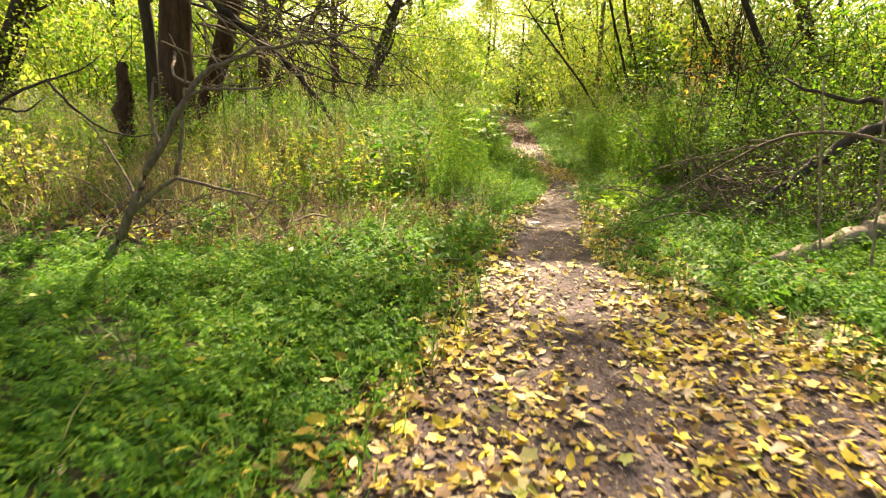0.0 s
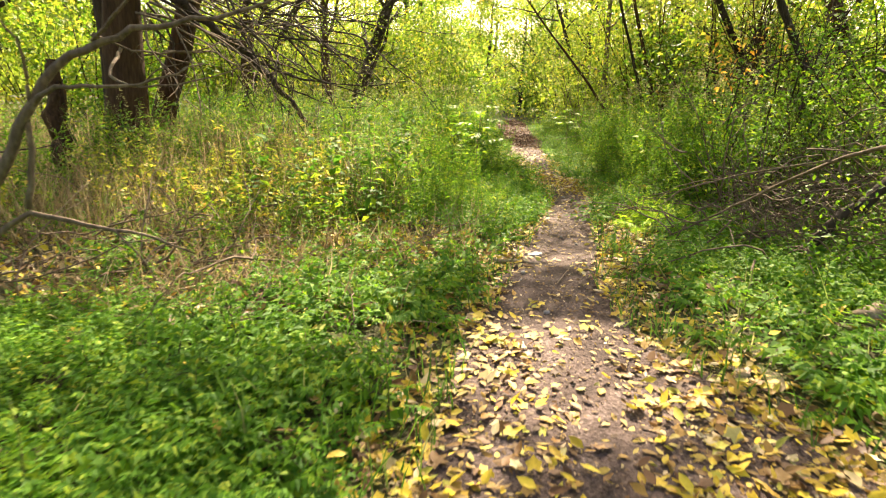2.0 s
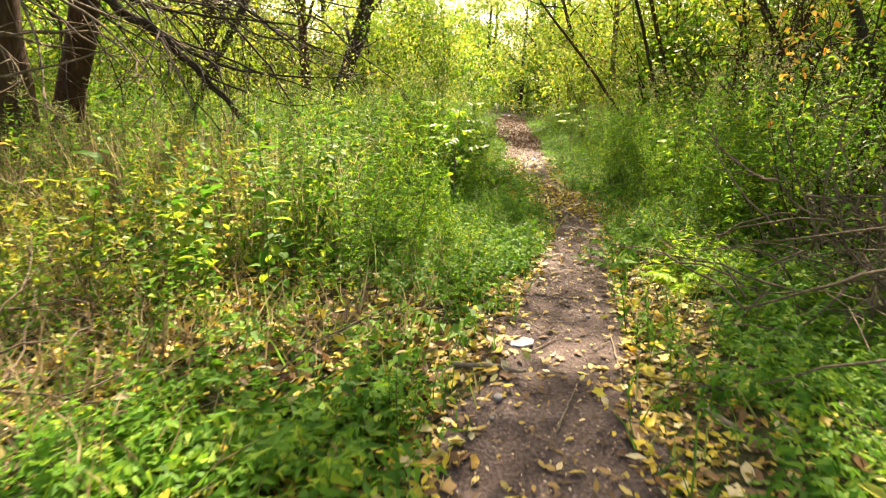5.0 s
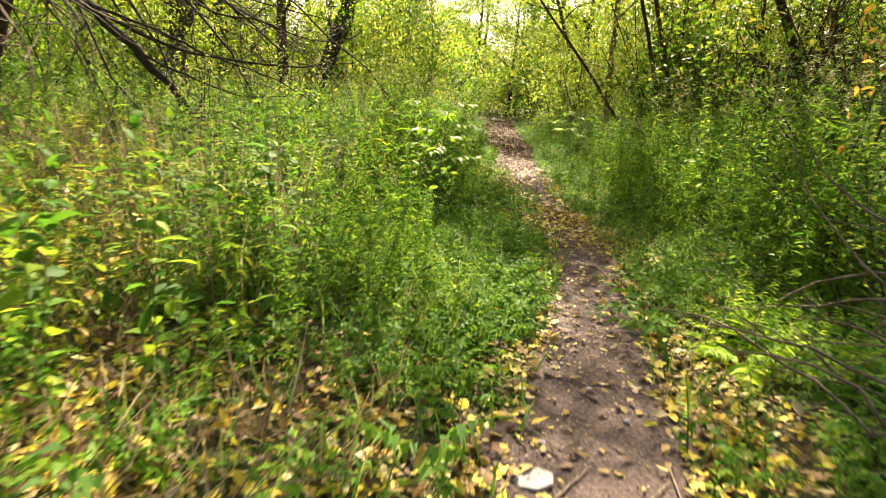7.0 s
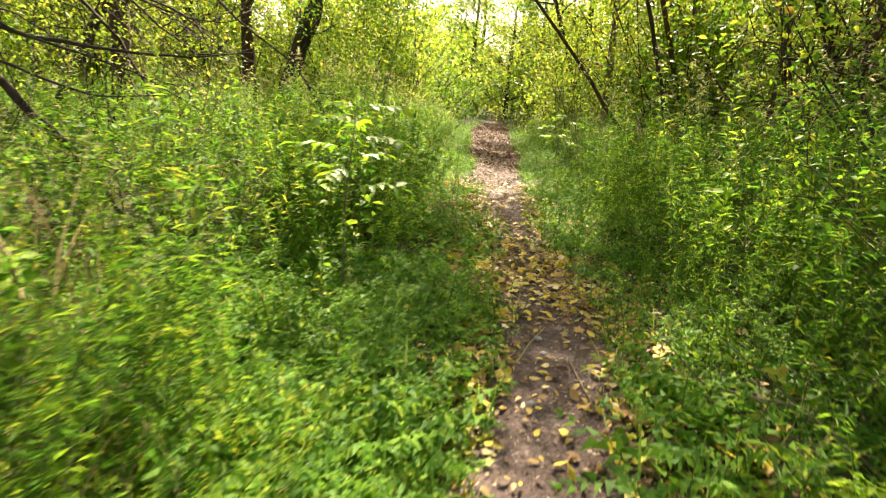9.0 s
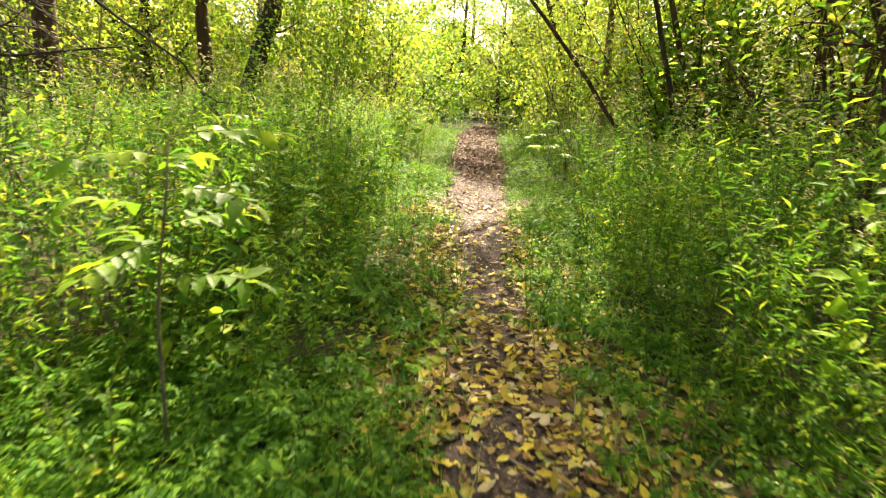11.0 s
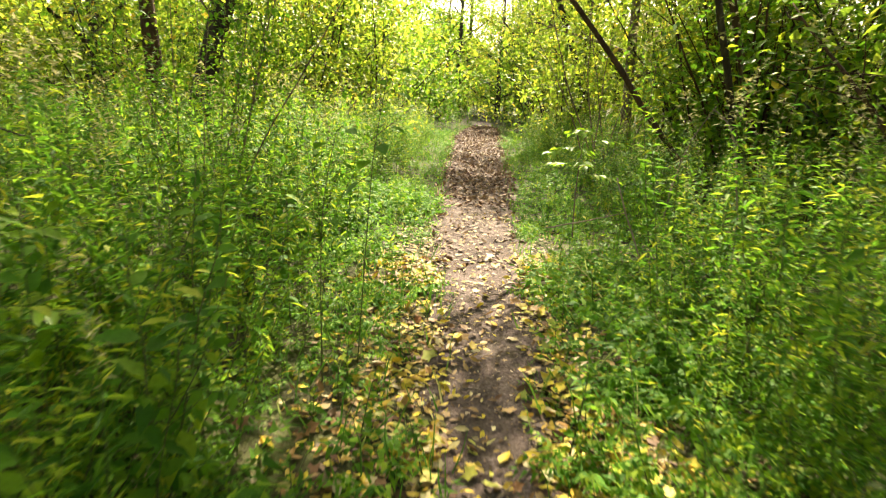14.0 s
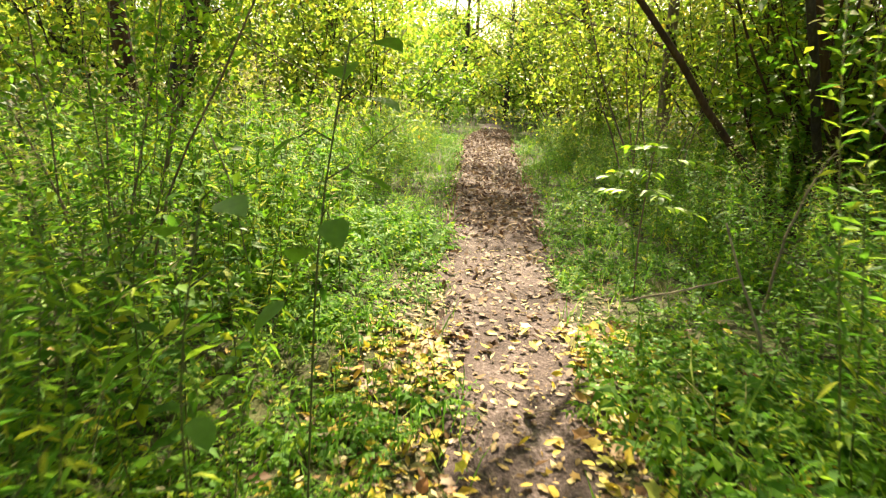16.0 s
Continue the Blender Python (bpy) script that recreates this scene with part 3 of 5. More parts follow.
for x, y, hgt, sd in ((3.9, 8.5, 1.7, 81), (5.0, 7.4, 1.9, 82), (4.9, 8.9, 1.9, 83), (4.3, 6.6, 1.3, 84), (5.9, 8.2, 2.1, 85)):
    bramble = stem_shrub("bramble", "tangled brown bramble with sparse small leaves", (x, y, 0), hgt, 20, 0.75, sd, M_BARK if sd % 2 else M_GREYBARK, M_CROWN_G, 3, 0.05, 0.14, 0.008, base_r=0.6, twigs=9, pull=-0.07)
    for o in bramble.children:
        tagged(o, kind="stuff")

# shrubs and trees that close the view, built a few times and then set out
FAR_T = [
    grow_tree("woodland_tree", "yellow-green autumn woodland tree", (-9, 30, 0), (-8.6, 30, 12), 0.2, 15, 0.06, 4.6, 51, M_DARKBARK, M_CROWN, 12, 0.2, 0.42, 6, fine=False, group="woodland trees"),
    grow_tree("woodland_tree", "yellow-green autumn woodland tree", (9.5, 31, 0), (9.3, 31.5, 11), 0.18, 15, 0.06, 4.4, 52, M_DARKBARK, M_CROWN, 12, 0.2, 0.42, 6, fine=False, group="woodland trees"),
    grow_tree("woodland_tree", "green woodland tree with a slim dark trunk", (12, 22, 0), (12.4, 22, 11), 0.17, 14, 0.06, 4.0, 53, M_BARK, M_CROWN_G, 12, 0.19, 0.4, 6, fine=False, group="woodland trees"),
]
FAR_S = [
    stem_shrub("woodland_shrub", "bushy yellow-green woodland shrub in autumn leaf", (-10, 20, 0), 4.2, 14, 0.42, 61, M_DARKBARK, M_CROWN, 17, 0.13, 0.36, 0.018, base_r=0.6, leaf_from=0.12, fine=False),
    stem_shrub("woodland_shrub", "bushy yellow-green woodland shrub in autumn leaf", (9, 24, 0), 3.8, 14, 0.45, 62, M_DARKBARK, M_CROWN, 17, 0.13, 0.36, 0.018, base_r=0.6, leaf_from=0.12, fine=False),
    stem_shrub("woodland_shrub", "bushy green woodland shrub in autumn leaf", (10, 17, 0), 3.4, 14, 0.45, 63, M_BARK, M_CROWN_G, 17, 0.125, 0.34, 0.018, base_r=0.6, leaf_from=0.12, fine=False),
]
for o in FAR_S:
    tagged(o, group="woodland shrubs")
rngf = np.random.default_rng(7)
TREE_SPOTS = [(-3, 36), (-7, 38), (-12, 34), (-16, 28), (-19, 22), (-21, 15), (-12, 26), (-17, 36), (-1.5, 44), (-6, 47), (-1.8, 34.5), (8, 38), (7.4, 45), (11, 43), (13, 35), (14, 28),
              (16, 19), (17, 11), (13, 13), (11, 6), (9.3, 27), (3.6, 62), (5.2, 50), (7.0, 49), (2.6, 54), (8.6, 53), (-1, 58), (8, 60), (12, 54), (-8, 56), (-14, 48), (18, 44), (1.8, 57), (6.6, 58), (-16, 0), (-8, -12), (6, -10), (13, -5), (20, 33)]
SHRUB_SPOTS = [(-0.6, 29), (-2.4, 31.5), (0.2, 38), (-4.5, 33), (-7, 28), (-9.5, 25), (-12, 22), (-14.5, 23), (-9.5, 18.0), (-11.5, 18), (-16, 20), (-17, 14), (-2.6, 28.8), (-4.4, 31), (-7.6, 33.5), (-10.5, 29), (-13, 31), (-1.6, 36), (-9, 24), (-13, 26), (-15, 30), (-10, 40), (-5, 42), (-3, 50), (5.2, 64), (-1, 52), (9, 50), (9.5, 40), (15, 24), (14, 8), (15, 14), (-6.5, 30.5),
               (5.4, 29), (6.6, 32), (7.8, 26), (7.5, 21.5), (9, 19), (11.2, 9), (12, 16), (6.0, 37), (6.4, 42), (1.2, 46), (2.2, 52), (6.2, 52), (4.2, 56), (11, 27), (0.8, 53), (-10, 32), (10, 34), (-18, 10), (12, 3), (-13.5, 12.5)]
GREEN_SPOTS = [(8.4, 22.0), (9.2, 18.8), (10.2, 16.4), (7.8, 24.6), (10.6, 13.2), (11.2, 20.6), (10.2, 23.4)]
for spots, kinds, lo, hi in ((TREE_SPOTS, FAR_T, 0.8, 1.15), (SHRUB_SPOTS, FAR_S, 0.85, 1.5), (GREEN_SPOTS, FAR_S[1:], 1.1, 1.5)):
    for i, (x, y) in enumerate(spots):
        c = copy_thing(kinds[int(rngf.integers(len(kinds)))], pose(x, y, float(ground_z(x, y)) - 0.04, 0, 0, float(rngf.uniform(0, 360))))
        s = float(rngf.uniform(lo, hi))
        c.scale = (s, s, s * float(rngf.uniform(0.9, 1.1)))


# the far edge of the wood, beyond the last trees
def far_wood():
    rng = np.random.default_rng(88)
    n, rows = 720, 7
    a = np.linspace(0, 2 * np.pi, n, endpoint=False)
    top = 11.5 + 1.6 * np.sin(9 * a + 1) + 1.1 * np.sin(23 * a) + rng.normal(0, 0.9, n)
    top -= 6.5 * np.exp(-((a - 1.49) / 0.035) ** 2)
    V = []
    for k in range(rows):
        u = k / (rows - 1)
        r = 84 + 2.5 * np.sin(31 * a + k) + rng.normal(0, 0.8, n) + 5 * u * u
        V.append(np.stack([2 + r * np.cos(a), 10 + r * np.sin(a), -0.2 + top * u + (rng.normal(0, 0.25, n) if k else 0)], 1))
    j, i = np.meshgrid(np.arange(rows - 1), np.arange(n), indexing="ij")
    p, q = (j * n + i).ravel(), (j * n + (i + 1) % n).ravel()
    return np.concatenate(V), np.concatenate([np.stack([p, q, q + n], 1), np.stack([p, q + n, p + n], 1)])


M_FARWOOD = leaf_material("far_wood_leaf", [(0.0, (0.03, 0.06, 0.01)), (0.35, (0.09, 0.15, 0.02)), (0.7, (0.17, 0.23, 0.03)), (1.0, (0.3, 0.32, 0.05))], 0.55, 0.7, 1.2, spec=0.05)
tagged(mesh_object("backdrop", *far_wood(), M_FARWOOD), "far yellow-green edge of the autumn wood", "woodland", kind="structure")


# ---- fallen and dead wood ----
def rod_thing(name, label, lines, mat, category="branch", group="", part_name="branch", sides=6, knots=0.0, seed=1):
    """Dead wood: a main rod and side rods, each a part. lines: (corner points, radius at foot, radius at tip)."""
    rng = np.random.default_rng(seed)
    first = np.array(lines[0][0][0], float)
    thing = empty_thing(name, first, label, category, group)
    for pts, r0, r1 in lines:
        n = max(8, 4 * len(pts))
        P = smooth_line(pts, n)
        P[1:-1] += rng.normal(0, r0 * 0.25, (n - 2, 3))
        V, F = tube(P, [r0, (r0 + r1) * 0.55, r1], sides)
        if knots:
            V += rng.normal(0, knots, V.shape)
        mesh_object(part_name, V, F, mat, thing, smooth=True)
    return thing


rod_thing("dead_sapling", "grey leafless sapling arching out of the ground cover", [
    ([(-3.08, 4.8, -0.05), (-2.71, 4.8, 0.7), (-2.42, 4.8, 1.18), (-2.18, 4.82, 1.55), (-1.92, 4.85, 1.76), (-1.56, 4.9, 1.86), (-1.2, 4.95, 1.91), (-0.84, 5.0, 2.06)], 0.045, 0.008),
    ([(-2.86, 4.8, 0.42), (-2.43, 4.85, 0.8), (-2.17, 4.9, 0.7), (-1.81, 5.0, 0.62), (-1.54, 5.1, 0.47)], 0.022, 0.006),
    ([(-2.42, 4.85, 0.8), (-2.33, 4.83, 1.1), (-2.3, 4.82, 1.4), (-2.14, 4.75, 1.52), (-1.7, 4.8, 1.52), (-1.3, 4.9, 1.66)], 0.02, 0.005),
    ([(-2.3, 4.82, 1.36), (-2.18, 4.7, 1.68), (-2.25, 4.6, 1.92)], 0.014, 0.004),
    ([(-2.5, 4.8, 1.02), (-2.62, 4.9, 1.25), (-2.6, 5.0, 1.6)], 0.02, 0.008),
    ([(-1.9, 4.86, 1.77), (-1.6, 4.7, 1.95), (-1.3, 4.6, 2.2)], 0.012, 0.003),
    ([(-1.98, 4.95, 0.66), (-1.75, 4.9, 0.45), (-1.7, 4.9, 0.3)], 0.008, 0.003),
    ([(-2.75, 4.8, 0.6), (-2.95, 4.9, 0.9), (-3.2, 5.0, 1.2), (-3.5, 5.2, 1.3)], 0.014, 0.004)], M_GREYBARK, "sapling", seed=2)
rod_thing("dead_branch", "dark dead branch reaching out over yellow leaves", [
    ([(-5.2, 5.3, 0.0), (-4.7, 5.4, 0.9), (-4.35, 5.5, 1.35), (-4.07, 5.6, 1.52), (-3.68, 5.7, 1.63), (-3.51, 5.8, 1.81)], 0.035, 0.006),
    ([(-3.95, 5.62, 1.55), (-3.72, 5.6, 1.29), (-3.48, 5.7, 1.08), (-3.26, 5.8, 1.02), (-2.9, 5.9, 1.1)], 0.015, 0.004),
    ([(-4.4, 5.5, 1.3), (-4.1, 5.45, 1.25), (-3.85, 5.4, 1.4)], 0.016, 0.004)], M_DARKBARK, seed=3)
rod_thing("drooping_limb", "dark bare limbs drooping from a tree into the herbs", [
    ([(-4.9, 11.2, 3.6), (-4.53, 11.3, 3.0), (-3.84, 11.6, 2.47), (-3.5, 12.0, 2.12), (-3.15, 12.3, 1.63), (-2.86, 12.5, 1.19), (-2.5, 12.7, 0.75), (-2.1, 12.9, 0.0)], 0.085, 0.025),
    ([(-4.34, 11.6, 2.91), (-3.82, 12.0, 2.27), (-3.07, 12.6, 1.81), (-1.9, 13.0, 1.64), (-0.81, 13.4, 1.78)], 0.035, 0.006),
    ([(-4.2, 11.5, 2.75), (-3.5, 11.6, 2.5), (-2.7, 11.8, 2.4), (-1.8, 12.0, 2.35), (-0.9, 12.3, 2.2)], 0.025, 0.005),
    ([(-3.6, 11.9, 2.2), (-2.9, 11.8, 2.0), (-2.2, 11.9, 1.7), (-1.5, 12.1, 1.5), (-1.0, 12.2, 1.2)], 0.02, 0.004),
    ([(-3.2, 12.25, 1.7), (-2.7, 12.2, 1.5), (-2.0, 12.3, 1.25), (-1.4, 12.5, 1.3)], 0.018, 0.004),
    ([(-4.7, 11.2, 3.3), (-3.9, 11.0, 3.2), (-3.0, 10.9, 2.8), (-2.2, 10.9, 2.6)], 0.025, 0.005)], M_DARKBARK, category="branch", seed=4)


def drooping_spray(label, foot, count, seed, mat, aim, reach):
    """Thin bare branches that fan out and hang from one limb."""
    rng = np.random.default_rng(seed)
    thing = empty_thing("drooping_branches", foot, label, "branch")
    for i in range(count):
        p = np.array(foot) + rng.normal(0, 0.35, 3)
        d = np.array(aim) + rng.normal(0, 0.42, 3)
        L = reach * rng.uniform(0.5, 1.1)
        P = wander(rng, p, d, L, 12, 0.17, -0.02)
        P[:, 2] = np.maximum(P[:, 2], 0.3)
        r = rng.uniform(0.008, 0.026)
        V, F = tube(P, [r, r * 0.7, 0.002], 4)
        bough = mesh_object("branch", V, F, mat, thing, smooth=True)
        for s in range(7):
            q, dd = lerp_line(P, rng.uniform(0.25, 0.98))
            T = wander(rng, q, dd / np.linalg.norm(dd) + rng.normal(0, 0.65, 3), L * rng.uniform(0.1, 0.35), 5, 0.22, 0.0)
            V, F = tube(T, [r * 0.45, 0.0015], 3)
            mesh_object("twig", V, F, mat, bough, smooth=True)
    return thing


drooping_spray("dark thin leafless branches fanning down from a tree", (-4.7, 11.6, 3.3), 26, 611, M_DARKBARK, (0.9, 0.25, -0.3), 4.2)
drooping_spray("grey thin leafless branches fanning over the herbs", (-3.6, 13.6, 2.8), 26, 612, M_DARKBARK, (0.9, 0.0, -0.16), 3.4)
drooping_spray("brown thin leafless branches above the dry grass", (-4.2, 9.6, 2.6), 12, 613, M_GREYBARK, (0.8, 0.2, -0.1), 2.4)
drooping_spray("reddish thin leafless branches above tall herbs", (7.2, 14.6, 2.0), 30, 614, M_BARK, (-0.5, -0.4, 0.3), 3.2)
rod_thing("drooping_limb", "thin bare limb hanging low over dry grass", [
    ([(-5.3, 11.2, 2.2), (-4.6, 9.5, 1.7), (-3.76, 8.5, 1.54), (-3.13, 8.6, 1.57), (-2.62, 8.8, 1.75), (-2.36, 9.0, 1.92)], 0.03, 0.006),
    ([(-3.6, 8.5, 1.55), (-3.3, 8.3, 1.75), (-2.9, 8.1, 1.8)], 0.012, 0.003)], M_GREYBARK, seed=5)
rod_thing("broken_stump", "broken rotting stump standing in dry grass", [
    ([(-5.7, 9.9, -0.05), (-5.67, 9.9, 0.7), (-5.64, 9.9, 1.3), (-5.6, 9.9, 1.85)], 0.15, 0.1),
    ([(-5.6, 9.85, 0.9), (-5.45, 9.8, 1.3), (-5.5, 9.8, 1.6)], 0.05, 0.02)], M_BARK, "stump", part_name="trunk", sides=9, knots=0.012, seed=6)
rod_thing("arching_branch", "long pale fallen branch arching over the brush pile", [
    ([(4.3, 4.2, 0.6), (3.8, 4.5, 1.15), (3.27, 5.0, 1.32), (3.05, 5.2, 1.3), (2.98, 5.7, 1.15), (2.9, 6.2, 0.92), (2.6, 6.7, 0.53), (2.3, 7.2, 0.15)], 0.022, 0.007),
    ([(2.97, 5.8, 1.12), (2.6, 6.3, 0.95), (2.3, 6.9, 0.7), (2.1, 7.4, 0.5)], 0.008, 0.003),
    ([(2.9, 6.2, 0.9), (3.1, 6.8, 0.75), (3.2, 7.4, 0.7)], 0.008, 0.003)], M_GREYBARK, seed=7)
rod_thing("leaning_branch", "thick dark broken branch leaning on the brush", [
    ([(4.9, 5.3, 1.3), (4.1, 5.4, 1.53), (3.48, 5.4, 1.59), (3.23, 5.5, 1.63), (3.06, 5.7, 1.76)], 0.045, 0.01),
    ([(5.9, 5.2, 0.0), (5.4, 5.25, 0.75), (4.9, 5.3, 1.3)], 0.05, 0.045)], M_DARKBARK, seed=8)
rod_thing("dead_tree", "thick dark dead tree leaning on the brush", [
    ([(6.4, 6.9, 2.2), (5.18, 6.8, 1.53), (4.5, 6.8, 1.13), (4.11, 6.8, 0.79), (3.82, 6.8, 0.55), (3.4, 6.9, 0.02)], 0.075, 0.05),
    ([(6.5, 7.0, 0.0), (6.45, 6.95, 1.2), (6.4, 6.9, 2.2)], 0.1, 0.09)], M_DARKBARK, "trunk", part_name="trunk", sides=8, seed=9)
rod_thing("fallen_log", "pale barkless log lying in green ground cover", [
    ([(3.0, 5.25, 0.07), (3.63, 5.6, 0.14), (4.33, 6.0, 0.24), (5.1, 6.4, 0.3)], 0.085, 0.1),
    ([(3.3, 5.5, 0.1), (3.15, 5.75, 0.08), (2.95, 5.9, 0.05)], 0.035, 0.02)], M_DEAD, "log", part_name="trunk", sides=10, knots=0.006, seed=10)
rod_thing("dead_stalk", "thin pale upright dead stalk", [([(3.5, 5.3, 0.0), (3.38, 5.3, 0.49), (3.28, 5.3, 1.11), (3.17, 5.3, 1.75)], 0.013, 0.007)], M_DEAD, "stalk", part_name="stem", seed=11)
rod_thing("dead_stalk", "thin pale upright dead stalk", [([(3.75, 5.0, 0.0), (3.69, 5.0, 0.51), (3.63, 5.0, 1.01), (3.52, 5.0, 1.6)], 0.014, 0.007)], M_DEAD, "stalk", part_name="stem", seed=12)
rod_thing("broken_stalk", "pale broken stalk bent over the herbs", [
    ([(3.9, 17.05, 0.0), (3.95, 17.0, 0.7), (4.0, 16.88, 1.12), (4.06, 16.75, 1.34), (4.11, 16.64, 1.5)], 0.011, 0.004),
    ([(4.1, 16.66, 1.48), (4.25, 16.6, 1.35), (4.3, 16.55, 1.1), (4.4, 16.5, 0.4)], 0.008, 0.006)], M_DEAD, "stalk", part_name="stem", seed=13)
rod_thing("broken_stalk", "pale broken stalk bent over the herbs", [
    ([(2.65, 16.2, 0.5), (2.95, 16.2, 0.56), (3.32, 16.3, 0.62)], 0.007, 0.003),
    ([(3.5, 16.2, 0.0), (3.42, 16.2, 0.33), (3.32, 16.3, 0.62), (3.25, 16.4, 0.9)], 0.009, 0.006)], M_DEAD, "stalk", part_name="stem", seed=14)
rod_thing("fallen_stick", "short pale stick lying in yellow leaves", [([(1.75, 6.25, 0.05), (1.86, 5.95, 0.06), (1.97, 5.6, 0.05)], 0.018, 0.012)], M_DEAD, "stick", part_name="stem", seed=15)
rod_thing("fallen_stick", "short thick pale stick lying in leaves", [([(2.04, 6.3, 0.07), (2.06, 6.05, 0.08), (2.05, 5.85, 0.07)], 0.024, 0.02)], M_DEAD, "stick", part_name="stem", seed=16)
rod_thing("fallen_stick", "pale stick lying across the footpath", [([(0.55, 6.62, 0.045), (0.75, 6.6, 0.045), (0.95, 6.55, 0.05)], 0.014, 0.01)], M_DEAD, "stick", part_name="stem", seed=17)
rngs = np.random.default_rng(99)
for i in range(26):
    y = float(rngs.uniform(2.5, 17))
    x = float(rngs.uniform(path_left(y) - 0.2, path_right(y) + 0.3))
    a, L = float(rngs.uniform(0, 3.14)), float(rngs.uniform(0.08, 0.28))
    z = float(surface_z(x, y)) + 0.006
    rod_thing("twig", "small dry twig on the footpath", [([(x - L * math.cos(a), y - L * math.sin(a), z), (x, y, z + 0.004), (x + L * math.cos(a), y + L * math.sin(a), z)], 0.006, 0.003)], M_DEAD, "twig", "twigs on the path", "stem", 4, seed=200 + i)


def brush_pile(name, label, cx, cy, sx, sy, h, count, seed, mat, lean):
    """A heap of thin crooked dead branches, each a part."""
    rng = np.random.default_rng(seed)
    thing = empty_thing(name, (cx, cy, float(ground_z(cx, cy))), label, "brush pile")
    for i in range(count):
        p = np.array([cx + rng.normal(0, sx), cy + rng.normal(0, sy), 0.0])
        p[2] = float(ground_z(p[0], p[1])) + abs(rng.normal(0, h * 0.45))
        az = lean + rng.normal(0, 1.0) + (math.pi if rng.random() < 0.4 else 0)
        el = rng.normal(0.15, 0.4)
        L = rng.uniform(0.5, 1.5)
        P = wander(rng, p, (math.cos(az) * math.cos(el), math.sin(az) * math.cos(el), math.sin(el)), L, 8, 0.22, -0.03)
        P[:, 2] = np.maximum(P[:, 2], ground_z(P[:, 0], P[:, 1]) + 0.01)
        r = rng.uniform(0.004, 0.012)
        hp = Heap()
        hp.add(*tube(P, [r, r * 0.7, r * 0.25], 4))
        for s in range(3):
            q, d = lerp_line(P, rng.uniform(0.2, 0.9))
            T = wander(rng, q, d / np.linalg.norm(d) + rng.normal(0, 0.6, 3), L * rng.uniform(0.15, 0.4), 4, 0.2, 0)
            hp.add(*tube(T, [r * 0.5, 0.002], 3))
        V, F, _ = hp.done()
        mesh_object("branch", V, F, mat, thing, smooth=True)
    return thing


brush_pile("brush_pile", "tangled pile of thin grey dead branches", 3.45, 7.2, 0.6, 0.45, 0.9, 130, 301, M_GREYBARK, 2.4)
brush_pile("brush_pile", "tangled pile of thin brown dead branches", 4.6, 7.8, 0.75, 0.5, 1.2, 130, 302, M_GREYBARK, 2.6)
brush_pile("brush_pile", "thin dead branches behind dry grass", -2.6, 12.4, 0.9, 0.7, 0.9, 50, 303, M_GREYBARK, 2.6)
brush_pile("brush_pile", "thin brown dead twigs in ground cover", -2.3, 6.2, 0.8, 0.7, 0.3, 70, 304, M_GREYBARK, 0.3)


# ---- herbs, grasses and leaf litter ----
def herb_template(seed, h, n, leaf_len, blade, droop, plume=False, lean=0.06, bare=0.12):
    """One upright herb: a thin stem with leaves in a spiral, and a feathery top if plume."""
    rng = np.random.default_rng(seed)
    P = wander(rng, (0, 0, -0.03), (rng.normal(0, lean), rng.normal(0, lean), 1), h, 6, 0.05, 0.02)
    hp = Heap()
    hp.add(*tube(P, [0.0045, 0.0035, 0.0015], 3), 0)
    u = np.linspace(bare, 0.99, n)
    pos = np.array([lerp_line(P, v)[0] for v in u])
    size = leaf_len * np.interp(u, [0, 0.3, 0.7, 1], [0.7, 1.0, 0.9, 0.4]) * rng.uniform(0.75, 1.2, n)
    R = turns(np.arange(n) * 2.4 + rng.normal(0, 0.5, n), np.interp(u, [0, 1], [-droop, 0.5]) + rng.normal(0, 0.42, n), rng.normal(0, 0.35, n))
    hp.spread(*blade, pos, R, size, 1)
    if plume:
        k = 26
        top = P[-1]
        a, w = rng.uniform(0, 6.28, k), rng.uniform(0, 1, k)
        off = np.stack([np.cos(a) * (1 - w) * 0.07, np.sin(a) * (1 - w) * 0.07, w * 0.22 - 0.06], 1)
        hp.spread(*NARROW, top + off, turns(a - 1.57, rng.uniform(-0.2, 0.9, k), rng.normal(0, 0.5, k)), rng.uniform(0.03, 0.06, k) * 0.85, 2)
    return hp.done()


